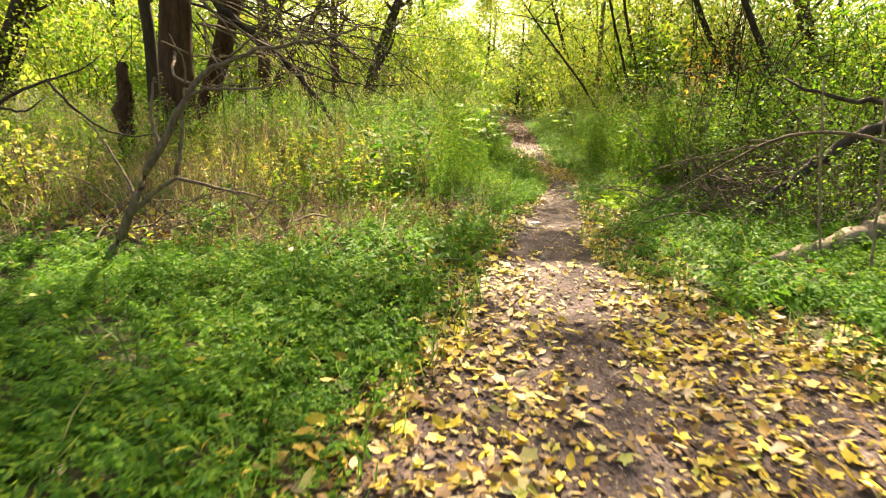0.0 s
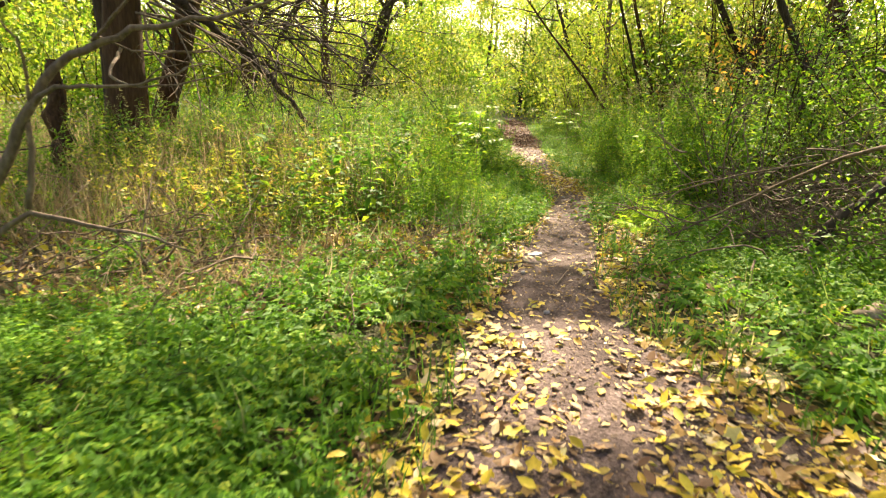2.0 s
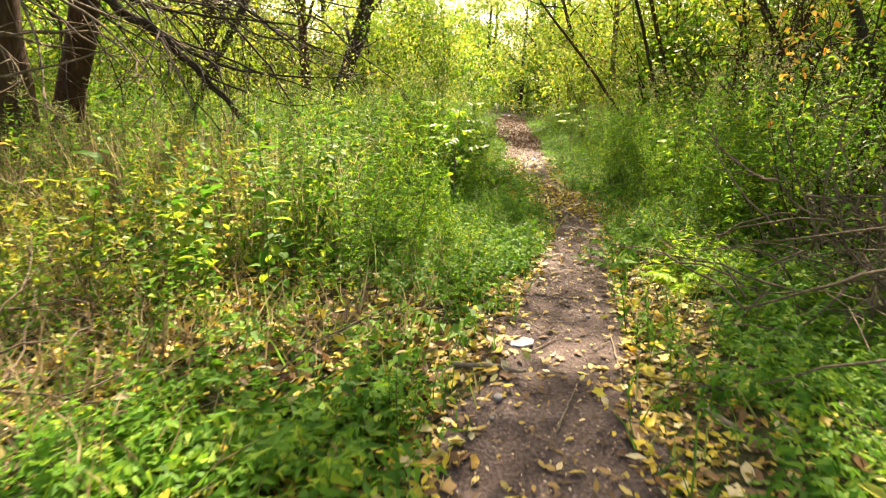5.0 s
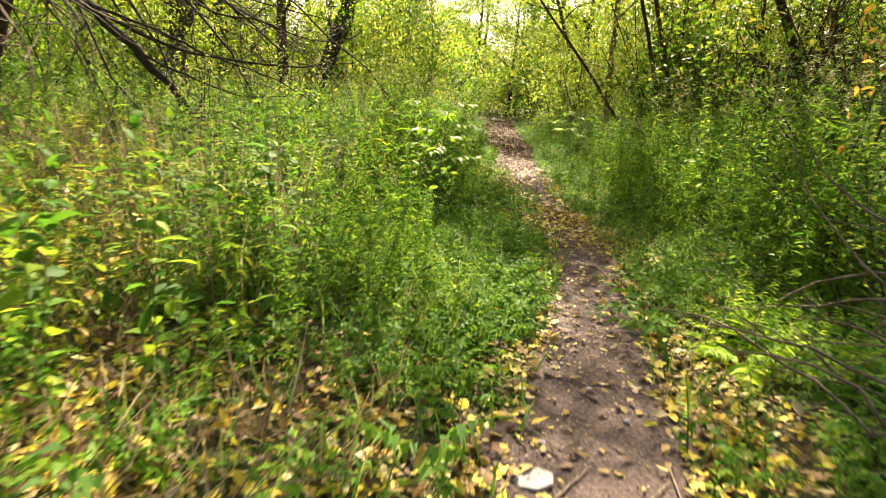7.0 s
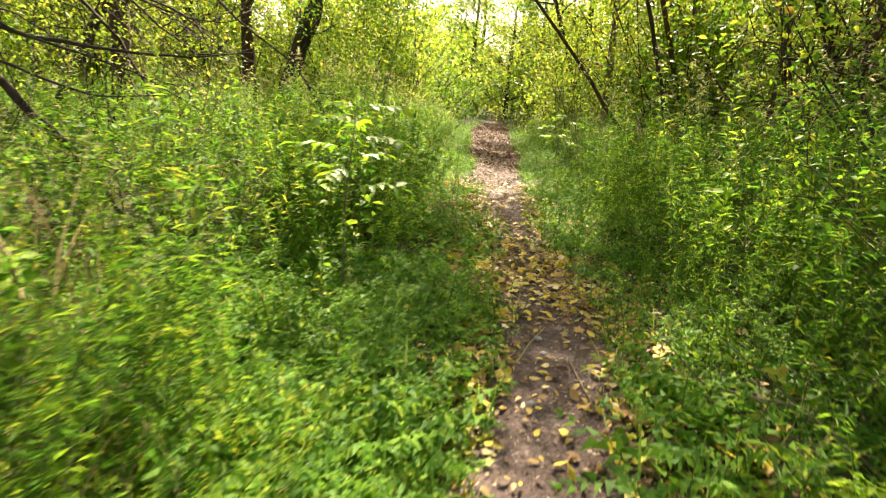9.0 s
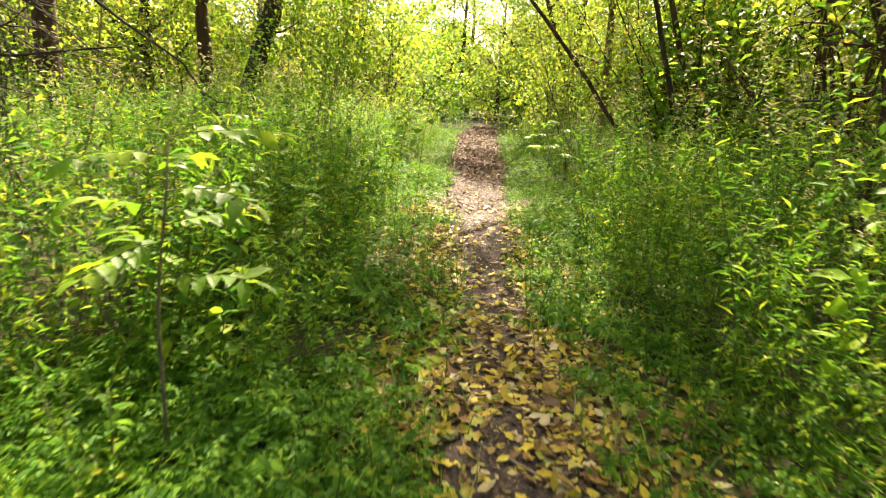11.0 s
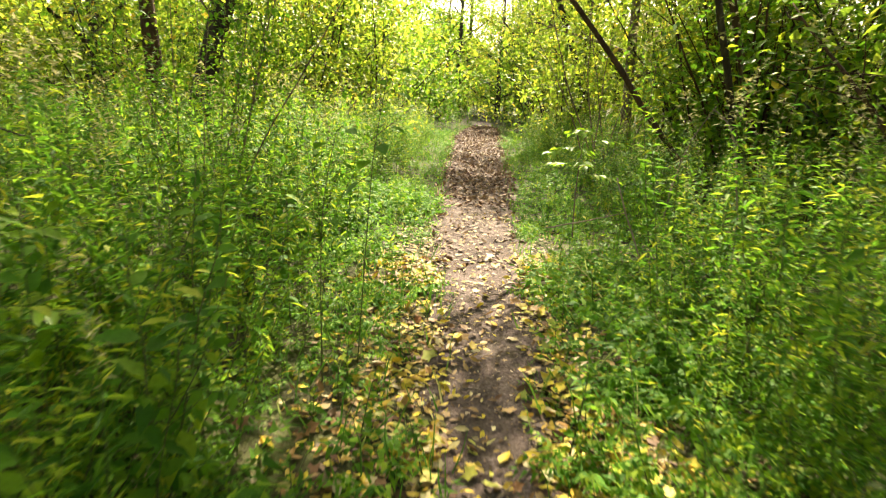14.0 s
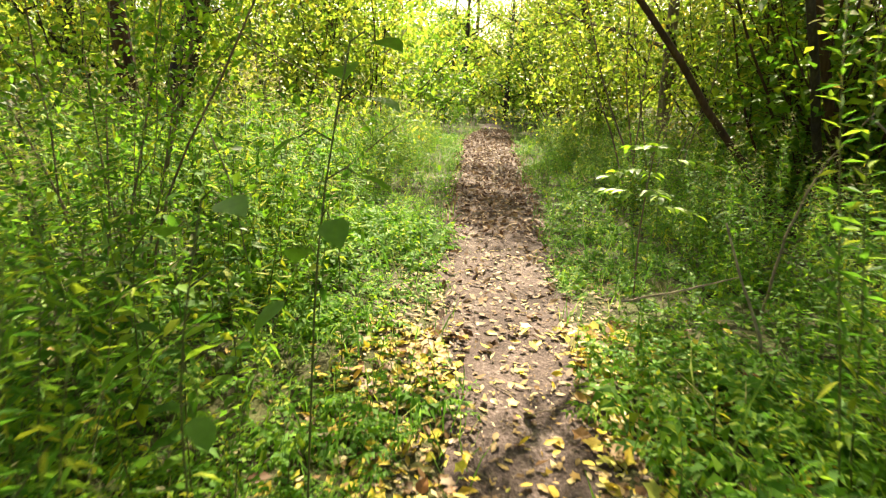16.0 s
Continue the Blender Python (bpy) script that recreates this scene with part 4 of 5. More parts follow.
def bushy_template(seed, h, branches, per, leaf_len, blade, plume=False):
    """A leaning, branching herb with small leaves all along its side shoots."""
    rng = np.random.default_rng(seed)
    P = wander(rng, (0, 0, -0.03), (rng.normal(0, 0.16), rng.normal(0, 0.16), 1), h, 7, 0.1, 0.0)
    hp = Heap()
    hp.add(*tube(P, [0.0045, 0.0035, 0.0015], 3), 0)
    lines = [(P, 2 * per, 0.2)]
    for i in range(branches):
        u = 0.22 + 0.72 * (i + rng.uniform(0, 0.8)) / branches
        q, _ = lerp_line(P, u)
        az, el = i * 2.4 + rng.normal(0, 0.5), rng.uniform(0.3, 1.1)
        B = wander(rng, q, (math.cos(az) * math.cos(el), math.sin(az) * math.cos(el), math.sin(el)), h * (0.36 - 0.24 * u) * rng.uniform(0.7, 1.3), 4, 0.14, -0.05)
        hp.add(*tube(B[[0, 2, 4]], [0.0022, 0.001], 3), 0)
        lines.append((B, per, 0.1))
    for L, n, start in lines:
        u = np.clip(np.linspace(start, 1.0, n) + rng.normal(0, 0.02, n), 0, 0.999)
        pos = np.array([lerp_line(L, v)[0] for v in u])
        hp.spread(*blade, pos, turns(rng.uniform(0, 6.283, n), rng.normal(-0.1, 0.55, n), rng.normal(0, 0.5, n)), leaf_len * rng.uniform(0.55, 1.2, n) * np.interp(u, [0, 0.6, 1], [1, 1, 0.6]), 1)
        if plume and n == per:
            hp.spread(*NARROW, pos[-5:] + rng.normal(0, 0.012, (5, 3)), turns(rng.uniform(0, 6.283, 5), rng.uniform(0, 0.9, 5), rng.normal(0, 0.5, 5)), rng.uniform(0.02, 0.045, 5), 2)
    return hp.done()


def cover_template(seed, fronds, pairs, reach):
    """One low feathery plant: fronds that lean outward, with paired leaflets."""
    rng = np.random.default_rng(seed)
    hp = Heap()
    for i in range(fronds):
        az = i * 6.283 / fronds + rng.uniform(-0.4, 0.4)
        el = rng.uniform(0.35, 1.1)
        P = wander(rng, (0, 0, 0), (math.cos(az) * math.cos(el), math.sin(az) * math.cos(el), math.sin(el)), reach * rng.uniform(0.8, 1.15), 4, 0.08, -0.12)
        pos, yaw, size = [], [], []
        for k in range(pairs):
            u = 0.25 + 0.75 * k / (pairs - 1)
            q, d = lerp_line(P, u)
            for s in (-1, 1):
                pos.append(q)
                yaw.append(math.atan2(d[1], d[0]) - 1.57 + s * (1.15 - 0.5 * u))
                size.append(reach * (0.34 - 0.18 * u) * rng.uniform(0.85, 1.2))
        pos.append(P[-1]); yaw.append(az - 1.57); size.append(reach * 0.16)
        k = len(pos)
        hp.spread(*TRI, np.array(pos), turns(np.array(yaw), rng.normal(-0.15, 0.3, k), rng.normal(0, 0.4, k)), np.array(size), 0)
    return hp.done()


def scatter(rng, n, x0, x1, y0, y1, keep):
    """Random places in a box that the rule keep(x, y) lets stand."""
    x, y = rng.uniform(x0, x1, n), rng.uniform(y0, y1, n)
    ok = rng.random(n) < keep(x, y)
    return x[ok], y[ok]


def lay(name, label, category, templates, x, y, scale, mats, rng, tilt=0.1, kind="stuff"):
    """One object of many plants: templates spread over the places."""
    hp = Heap()
    pick = rng.integers(len(templates), size=len(x))
    for k, (V, F, m) in enumerate(templates):
        s = pick == k
        c = int(s.sum())
        pos = np.stack([x[s], y[s], ground_z(x[s], y[s])], 1)
        hp.spread(V, F, pos, turns(rng.uniform(0, 6.283, c), rng.normal(0, tilt, c), rng.normal(0, tilt, c)), scale[s], m)
    V, F, m = hp.done()
    return tagged(mesh_object(name, V, F, mats, index=m), label, category, kind=kind)


def clump(x, y, f, s):
    """Patchiness from 0 to 1."""
    return np.clip(0.5 + 0.7 * wave(x, y, f, s), 0, 1)


CAM_Y = [-2, 0, 3.1, 4.5, 8.2, 10, 13.3, 15]
CAM_X = [-0.1, -0.06, 0.55, 0.55, 1.58, 1.6, 1.7, 1.7]


def walked(x, y):
    """How far a place lies from the walker's line."""
    return np.abs(x - np.interp(y, CAM_Y, CAM_X)) + np.maximum(y - 14.2, 0)


rng = np.random.default_rng(400)
COVER = [cover_template(s, 8, 7, 0.26) for s in range(401, 406)]
SLIM = (np.array([(0, 0, 0), (0.085, 0.4, 0.05), (0, 1, -0.2), (-0.085, 0.4, 0.05)]), np.array([(0, 1, 2), (0, 2, 3)]))
SLIM1 = (np.array([(-0.1, 0.12, 0.0), (0.1, 0.16, 0.04), (0, 1, -0.14)]), np.array([(0, 1, 2)]))
HERB_TALL = [herb_template(411, 1.6, 92, 0.12, SLIM, 0.3, True, 0.14), bushy_template(412, 1.5, 8, 11, 0.085, SLIM, True), herb_template(413, 1.5, 90, 0.115, SLIM, 0.35, False, 0.16),
             bushy_template(414, 1.35, 7, 9, 0.08, LEAF2), bushy_template(415, 1.6, 9, 11, 0.09, SLIM, True), bushy_template(419, 1.2, 8, 10, 0.07, LEAF2)]
HERB_FAR = [herb_template(416, 1.6, 70, 0.15, SLIM1, 0.3, True), herb_template(417, 1.5, 66, 0.15, SLIM1, 0.35), herb_template(418, 1.4, 52, 0.13, TRI, 0.5)]
HERB_MID = [bushy_template(421, 1.0, 7, 9, 0.085, SLIM), herb_template(422, 0.9, 36, 0.085, LEAF2, 0.5, lean=0.16), bushy_template(423, 1.1, 7, 10, 0.08, SLIM), bushy_template(424, 0.8, 6, 8, 0.07, LEAF2)]
LOW = [herb_template(431, 0.3, 14, 0.06, LEAF2, 0.3, bare=0.3), herb_template(432, 0.26, 12, 0.065, LEAF2, 0.2, bare=0.3), herb_template(433, 0.38, 18, 0.055, LEAF2, 0.3, bare=0.2)]


def right_tall(x, y):
    d = x - path_right(y)
    near = np.interp(y, [7, 9, 10, 12, 14.4, 15.8, 20, 23, 30], [2.3, 0.8, 0.55, 0.6, 0.7, 1.2, 1.2, 0.9, 0.8])
    return (d > near) & (y > np.interp(d, [0.5, 1.5, 3, 5], [8.6, 8.9, 9.6, 10.5]))


def left_tall(x, y):
    d = path_left(y) - x
    near = np.interp(y, [7.5, 9, 12, 14.5, 16.3, 21, 23, 30], [0.45, 0.3, 0.35, 0.4, 1.1, 1.1, 0.8, 0.7])
    stands = (d > near) & (walked(x, y) > 0.7) & (y > np.interp(x, [-6, -3, -1.7, -1.1, 0.5], [13, 11.5, 10.0, 8.0, 7.7]))
    return stands * np.where((x > -1.1) & (y > 9.2) & (y < 11.3), 0.1, 1.0)


def rise(x, y):
    """Herbs stand lower towards the path."""
    return np.interp(aside(x, y), [0.3, 0.65, 1.1, 1.8], [0.34, 0.58, 0.86, 1.05])


# low feathery ground cover, thick near the path
x, y = scatter(rng, 14500, -9, 8.5, -2.0, 9.5, lambda x, y: np.clip((8 - np.abs(x + 0.4) + 1.2 * wave(x, y, 1.3, 0.7)) / 3, 0, 1) * np.clip(y * 0.6 + 0.7 + wave(x, y, 1.5, 0.2), 0, 1) * (aside(x, y) > 0.02) * np.clip((aside(x, y) - np.where(x > 1, 0.5, 0.15)) * 1.6 + 0.06, 0.04, 1) * (0.3 + 0.7 * clump(x, y, 1.7, 0.3)) * np.where((x < 0.1) & (y > 5.9 + 0.3 * (x + 0.5)), 0.09, 1) * np.where((x > 2.2) & (y > 7.2), 0.3, 1))
lay("ground_cover", "low feathery bright green ground cover", "ground cover", COVER, x, y, rng.uniform(0.65, 1.3, len(x)) * (0.8 + 0.6 * clump(x, y, 0.9, 1.9)), [M_COVER], rng)
x, y = scatter(rng, 6800, -3.5, 7, 9, 34, lambda x, y: (aside(x, y) > 0.03) * (aside(x, y) < 2.2) * np.clip(0.4 + aside(x, y), 0, 1) * (0.4 + 0.6 * clump(x, y, 1.9, 1.3)) * np.where(y > 20, 0.35, 1))
lay("ground_cover", "low feathery green ground cover lining the footpath", "ground cover", COVER, x, y, rng.uniform(0.6, 1.25, len(x)) * (0.75 + 0.7 * clump(x, y, 1.1, 0.9)), [M_COVER], rng)
x, y = scatter(rng, 900, -2.2, 1.5, 8.4, 11.8, lambda x, y: (aside(x, y) > 0.08) * (0.5 + 0.5 * clump(x, y, 2.1, 0.4)))
lay("ground_cover", "low green ground cover in the sunny gap", "ground cover", COVER + LOW[:1], x, y, rng.uniform(0.6, 1.1, len(x)), [M_COVER, M_HERB], rng)
x, y = scatter(rng, 3600, -5, 7, 1, 26, lambda x, y: (aside(x, y) > 0.0) * (aside(x, y) < 3) * clump(x, y, 2.3, 0.9) * np.where((x < 0.2) & (y > 5.8) & (y < 8.4), 0.25, 1))
lay("broadleaf_weeds", "low broad-leaved green weeds", "weeds", LOW, x, y, rng.uniform(0.6, 1.3, len(x)), [M_STEM, M_HERB], rng, 0.15)

x, y = scatter(rng, 2600, -6, 9, 8.5, 30, lambda x, y: (aside(x, y) > 1.2) * (0.4 + 0.6 * clump(x, y, 1.6, 1.9)) * np.where((x < -1) & (y < 11), 0.3, 1))
lay("undergrowth", "leafy green undergrowth beneath the tall herbs", "undergrowth", LOW, x, y, rng.uniform(1.0, 1.9, len(x)), [M_STEM, M_HERB], rng, 0.2)

# tall herbs
def herb_stand(label, x, y, factor, near_y, far_aside):
    """One stand: full plants near the path, plainer ones behind."""
    far = (y > near_y) | (aside(x, y) > far_aside)
    for part_of, kinds in ((~far, HERB_TALL), (far, HERB_FAR)):
        px, py = x[part_of], y[part_of]
        lay("tall_herbs", label, "herbs", kinds, px, py, rng.uniform(0.72, 1.1, len(px)) * rise(px, py) * factor(py), [M_STEM, M_HERB, M_PLUME], rng, 0.16)


x, y = scatter(rng, 6800, 2, 8.5, 8.2, 34, lambda x, y: right_tall(x, y) * np.where(aside(x, y) < 2.2, 1.0, 0.45) * (0.35 + 0.65 * clump(x, y, 1.6, 0.2)))
herb_stand("dense stand of tall green herbs with pale seed plumes", x, y, lambda y: np.interp(y, [9, 13, 14.6, 16, 20, 30], [1.0, 1.06, 0.95, 0.72, 0.72, 0.75]), 15.5, 2.0)
x, y = scatter(rng, 7200, -7, 2.2, 7.5, 34, lambda x, y: left_tall(x, y) * np.where(aside(x, y) < 2.4, 1.0, 0.4) * (0.35 + 0.65 * clump(x, y, 1.5, 1.2)))
herb_stand("dense stand of tall leafy green herbs", x, y, lambda y: np.interp(y, [7.6, 9, 11, 14, 17, 30], [0.6, 0.75, 0.88, 1.0, 1.0, 0.8]), 15.8, 2.0)
x, y = scatter(rng, 2200, -2.5, 5, 7.6, 32, lambda x, y: (aside(x, y) > 0.3) * (aside(x, y) < 1.0) * (walked(x, y) > 0.75) * clump(x, y, 1.5, 2.2))
lay("herbs", "knee-high green herbs along the footpath", "herbs", HERB_MID, x, y, rng.uniform(0.35, 0.7, len(x)), [M_STEM, M_HERB, M_PLUME], rng, 0.16)
x, y = scatter(rng, 170, -4.2, -1.2, 7.0, 10.5, lambda x, y: (path_left(y) - x > 0.9) * clump(x, y, 1.6, 0.5))
lay("yellowing_herbs", "yellowing broad-leaved herbs at the grass edge", "herbs", HERB_MID, x, y, rng.uniform(0.6, 1.2, len(x)), [M_STEM, M_YELLOW, M_PLUME], rng, 0.14)

x, y = scatter(rng, 700, -11, 0.2, 6.3, 13, lambda x, y: (path_left(y) - x > 0.9) * (0.15 + 0.85 * clump(x, y, 1.3, 2.5)))
lay("meadow_herbs", "green and yellowing herbs among dry grass", "herbs", HERB_MID, x, y, rng.uniform(0.5, 1.1, len(x)) * np.interp(y, [8, 10], [0.9, 1.35]), [M_STEM, M_HERB, M_PLUME], rng, 0.16)

x, y = scatter(rng, 300, -9.5, -3.0, 9.0, 10.8, lambda x, y: 0.35 + 0.65 * clump(x, y, 1.4, 0.7))
lay("meadow_herbs", "shoulder-high green herbs before the stout trees", "herbs", HERB_FAR, x, y, rng.uniform(0.7, 1.0, len(x)), [M_STEM, M_HERB, M_PLUME], rng, 0.16)

x, y = scatter(rng, 520, -3, 10, 34, 60, lambda x, y: np.where(aside(x, y) > 0.1, 0.8, 0.0) + (y > 45) * 0.5)
lay("distant_herbs", "pale green herbs where the path ends", "herbs", HERB_MID, x, y, rng.uniform(0.6, 1.3, len(x)), [M_STEM, M_GRASS, M_PLUME], rng, 0.16)

# grasses
BLADE = (np.array([(-0.006, 0, 0), (0.006, 0, 0), (0.004, 0.14, 0.55), (-0.004, 0.14, 0.55), (0, 0.42, 0.95)]), np.array([(0, 1, 2), (0, 2, 3), (3, 2, 4)]))


def blades(name, label, x, y, length, mat, rng, lean=0.25):
    k = len(x)
    hp = Heap()
    sc = np.stack([np.full(k, 1.0) * rng.uniform(0.6, 1.2, k), length, length], 1)
    hp.spread(*BLADE, np.stack([x, y, ground_z(x, y) - 0.01], 1), turns(rng.uniform(0, 6.283, k), rng.normal(0, lean, k), rng.normal(0, lean, k)), sc)
    V, F, _ = hp.done()
    return tagged(mesh_object(name, V, F, mat), label, "grass", kind="stuff")


x, y = scatter(rng, 52000, -3, 6, 1, 40, lambda x, y: (aside(x, y) > -0.08) * np.exp(-np.maximum(aside(x, y), 0) / 0.8) * (0.2 + 0.8 * clump(x, y, 1.4, 0.1)))
blades("grass", "fresh green grass along the footpath", x, y, rng.uniform(0.1, 0.32, len(x)), M_GRASS, rng)
x, y = scatter(rng, 24000, -13, -0.4, 6.2, 15, lambda x, y: (y > np.interp(x, [-6, -3, -1], [6.4, 6.6, 8.2])) * (y < np.interp(x, [-12, -3, -1], [15, 11.8, 9.8])) * (0.25 + 0.75 * clump(x, y, 1.1, 0.4)))
blades("dry_grass", "tall dry straw-coloured grass", x, y, rng.uniform(0.4, 1.0, len(x)) * np.interp(y, [7.5, 9.5], [0.9, 1.45]), M_DRY, rng, 0.2)
x, y = scatter(rng, 15000, -6, 3, 5.0, 9.0, lambda x, y: (path_left(y) - x > 0.5) * clump(x, y, 1.9, 0.6) * 0.7)
blades("dry_grass", "low matted dry grass", x, y, rng.uniform(0.15, 0.45, len(x)), M_DRY, rng, 0.6)


M_CRUMB = leaf_material("leaf_crumb", [(0.0, (0.06, 0.035, 0.02)), (0.4, (0.16, 0.1, 0.055)), (0.7, (0.3, 0.21, 0.11)), (1.0, (0.5, 0.41, 0.28))], 0.1, 0.7, 0.2)


# fallen leaves
def litter(name, label, x, y, size, mat, rng, template, tilt=0.28, lift=0.012):
    k = len(x)
    hp = Heap()
    sc = np.stack([size * rng.uniform(0.7, 1.1, k), size, size * rng.uniform(-0.6, 1.5, k)], 1)
    hp.spread(*template, np.stack([x, y, surface_z(x, y) + lift * 0.5 + rng.uniform(0, 0.013, k)], 1), turns(rng.uniform(0, 6.283, k), rng.normal(0, tilt, k), rng.normal(0, tilt, k)), sc)
    V, F, _ = hp.done()
    return tagged(mesh_object(name, V, F, mat), label, "leaf litter", kind="stuff")


def yellow_rule(x, y):
    """Thick at the path's edges and at its start, thin on the bare tread."""
    d = aside(x, y)
    u = (x - path_left(y)) / (path_right(y) - path_left(y))
    tread = np.exp(-((x - np.interp(y, [0, 3, 6, 8], [0.55, 0.8, 1.02, 1.3])) / 0.3) ** 2) * (y < 8.5)
    band = np.interp(y, [0, 4.2, 5.5, 7, 8.5, 10.6, 11.2, 12.6, 13.2, 16, 17, 20], [0.6, 0.5, 0.1, 0.04, 0.05, 0.05, 0.6, 0.45, 0.14, 0.1, 0.1, 0.1])
    edge = np.exp(-(d / np.where(d < 0, np.interp(y, [3, 5], [0.15, 0.07]), 0.25)) ** 2)
    inside = np.where(d < 0, band * (1 - 0.9 * tread), np.exp(-(np.maximum(d, 0) / np.where(x > 1, 0.6, 0.4)) ** 2) * 0.9)
    spill = 0.8 * np.exp(-((x + 0.9) / 1.5) ** 4 - ((y - 7.0) / 1.1) ** 4)
    return np.clip(np.maximum(np.maximum(inside, edge * 0.75), spill), 0.015, 1) * (0.45 + 0.55 * clump(x, y, 2.6, 0.8)) * (d < 2.5)


x, y = scatter(rng, 230000, -2.8, 5, 1.2, 17, lambda x, y: yellow_rule(x, y) * (0.3 + 0.7 * clump(x, y, 6.5, 1.1)))
k = len(x) * 5 // 6
litter("leaf_litter", "yellow and tan fallen leaves on soil", x[:k], y[:k], 0.03 + 0.072 * rng.random(k) ** 1.4, M_FALLEN, rng, CURLED, 0.3)
litter("leaf_litter", "yellow lobed fallen leaves on soil", x[k:], y[k:], rng.uniform(0.055, 0.105, len(x) - k), M_FALLEN, rng, LOBED)
x, y = scatter(rng, 90000, -2, 5, 1.2, 19, lambda x, y: (aside(x, y) < 0.5) * np.clip(0.16 + 0.9 * yellow_rule(x, y), 0, 0.9))
litter("leaf_litter", "small crumbled brown leaf litter", x, y, rng.uniform(0.02, 0.08, len(x)), M_MAT, rng, LEAF4, 0.16, 0.002)
x, y = scatter(rng, 30000, 1.4, 4.6, 16.4, 40, lambda x, y: (aside(x, y) < 0.1) * np.interp(y, [16.4, 19.3, 19.8, 50], [0.13, 0.2, 1, 1]))
litter("leaf_litter", "thick brown dry leaves over the path", x, y, rng.uniform(0.05, 0.11, len(x)), M_BROWNLEAF, rng, LEAF4, 0.4)
x, y = scatter(rng, 3200, -5.5, 6, -1, 9, lambda x, y: (aside(x, y) > 0.2) * clump(x, y, 1.3, 1.7))
litter("leaf_litter", "yellow leaves caught on the ground cover", x, y, rng.uniform(0.05, 0.11, len(x)), M_FALLEN, rng, LEAF4, 0.5, 0.13)

x, y = scatter(rng, 9000, -5, 0.4, 4.8, 9.0, lambda x, y: (aside(x, y) > 0.3) * (y > 5.0 - 0.3 * (x + 2)) * (0.2 + 0.8 * clump(x, y, 1.2, 2.1)))
k = len(x) // 2
litter("leaf_litter", "matted brown dead leaves at the meadow edge", x[:k], y[:k], rng.uniform(0.04, 0.1, k), M_BROWNLEAF, rng, CURLED, 0.5, 0.05)
litter("leaf_litter", "matted tan dead leaves at the meadow edge", x[k:], y[k:], rng.uniform(0.04, 0.1, len(x) - k), M_FALLEN, rng, CURLED, 0.5, 0.07)
x, y = scatter(rng, 16000, -18, 16, -8, 40, lambda x, y: (aside(x, y) > 0.3) * (0.3 + 0.7 * clump(x, y, 0.7, 0.3)))
blades("grass", "scattered tufted grass on the woodland floor", x, y, rng.uniform(0.15, 0.5, len(x)), M_GRASS, rng, 0.35)
x, y = scatter(rng, 9000, -18, 16, -8, 40, lambda x, y: (aside(x, y) > 0.6) * (np.abs(x - 1) > 3) * clump(x, y, 0.8, 1.3))
litter("leaf_litter", "scattered fallen leaves on the woodland floor", x, y, rng.uniform(0.06, 0.14, len(x)), M_BROWNLEAF, rng, LEAF2, 0.3)
x, y = scatter(rng, 9000, -2.4, 4.5, -8, 1.3, lambda x, y: np.clip(1 - aside(x, y), 0, 1) * 0.6)
litter("leaf_litter", "yellow fallen leaves where the path begins", x, y, rng.uniform(0.05, 0.1, len(x)), M_FALLEN, rng, LEAF4, 0.3)

x, y = scatter(rng, 60000, -1.6, 4.2, 1.0, 20, lambda x, y: (aside(x, y) < 0.35) * (0.25 + 0.75 * clump(x, y, 3.1, 0.4)))
litter("leaf_litter", "tiny tan leaf crumbs on the soil", x, y, rng.uniform(0.008, 0.032, len(x)), M_CRUMB, rng, LEAF2, 0.3, 0.002)

# prominent herbs beside the path, each a thing with its stem and leaves
def herb_thing(name, label, at, height, n, leaf_len, blade, leaf_mat, seed, droop=0.3, plume=False, group="", lean=0.06, bare=0.12):
    V, F, m = herb_template(seed, height, n, leaf_len, blade, droop, plume, lean, bare)
    at = np.array((at[0], at[1], float(ground_z(at[0], at[1]))))
    thing = empty_thing(name, at, label, "herb", group)
    for k, (part_name, mat) in enumerate((("stem", M_STEM), ("leaves", leaf_mat), ("seed_plume", M_PLUME))):
        if (m == k).any():
            f = F[m == k]
            used, inv = np.unique(f, return_inverse=True)
            piece = mesh_object(part_name, V[used] + at, inv.reshape(-1, 3), mat, thing)
            if k == 2:
                tagged(piece, kind="stuff")
    return thing


M_BIGLEAF = leaf_material("large_green_leaf", [(0.0, (0.035, 0.11, 0.012)), (0.6, (0.06, 0.16, 0.016)), (1.0, (0.1, 0.2, 0.02))], 0.35, 0.55, spec=0.2)


def broadleaf_plant(label, line, leaves, size, seed):
    """A tall bare stem with a few large drooping leaves, each a part."""
    rng = np.random.default_rng(seed)
    foot = (line[0][0], line[0][1], float(ground_z(line[0][0], line[0][1])))
    thing = empty_thing("broadleaf_plant", foot, label, "plant")
    P = smooth_line([foot] + line[1:], 12)
    mesh_object("stem", *tube(P, [0.0035, 0.003, 0.002], 5), M_STEM, thing, smooth=True)
    for u, yaw, pitch in leaves:
        q, _ = lerp_line(P, u)
        out = np.array([-math.sin(yaw), math.cos(yaw), 0.1]) * 0.07
        hp = Heap()
        hp.add(*tube(np.array([q, q + out * 0.6 + (0, 0, 0.02), q + out]), [0.0025, 0.0015], 3), 0)
        hp.spread(*BROAD, np.array([q + out]), turns([yaw], [pitch], [rng.normal(0, 0.35)]), np.array([size * rng.uniform(0.8, 1.2)]), 1)
        V, F, m = hp.done()
        mesh_object("leaf", V, F, [M_STEM, M_BIGLEAF], thing, index=m)
    return thing


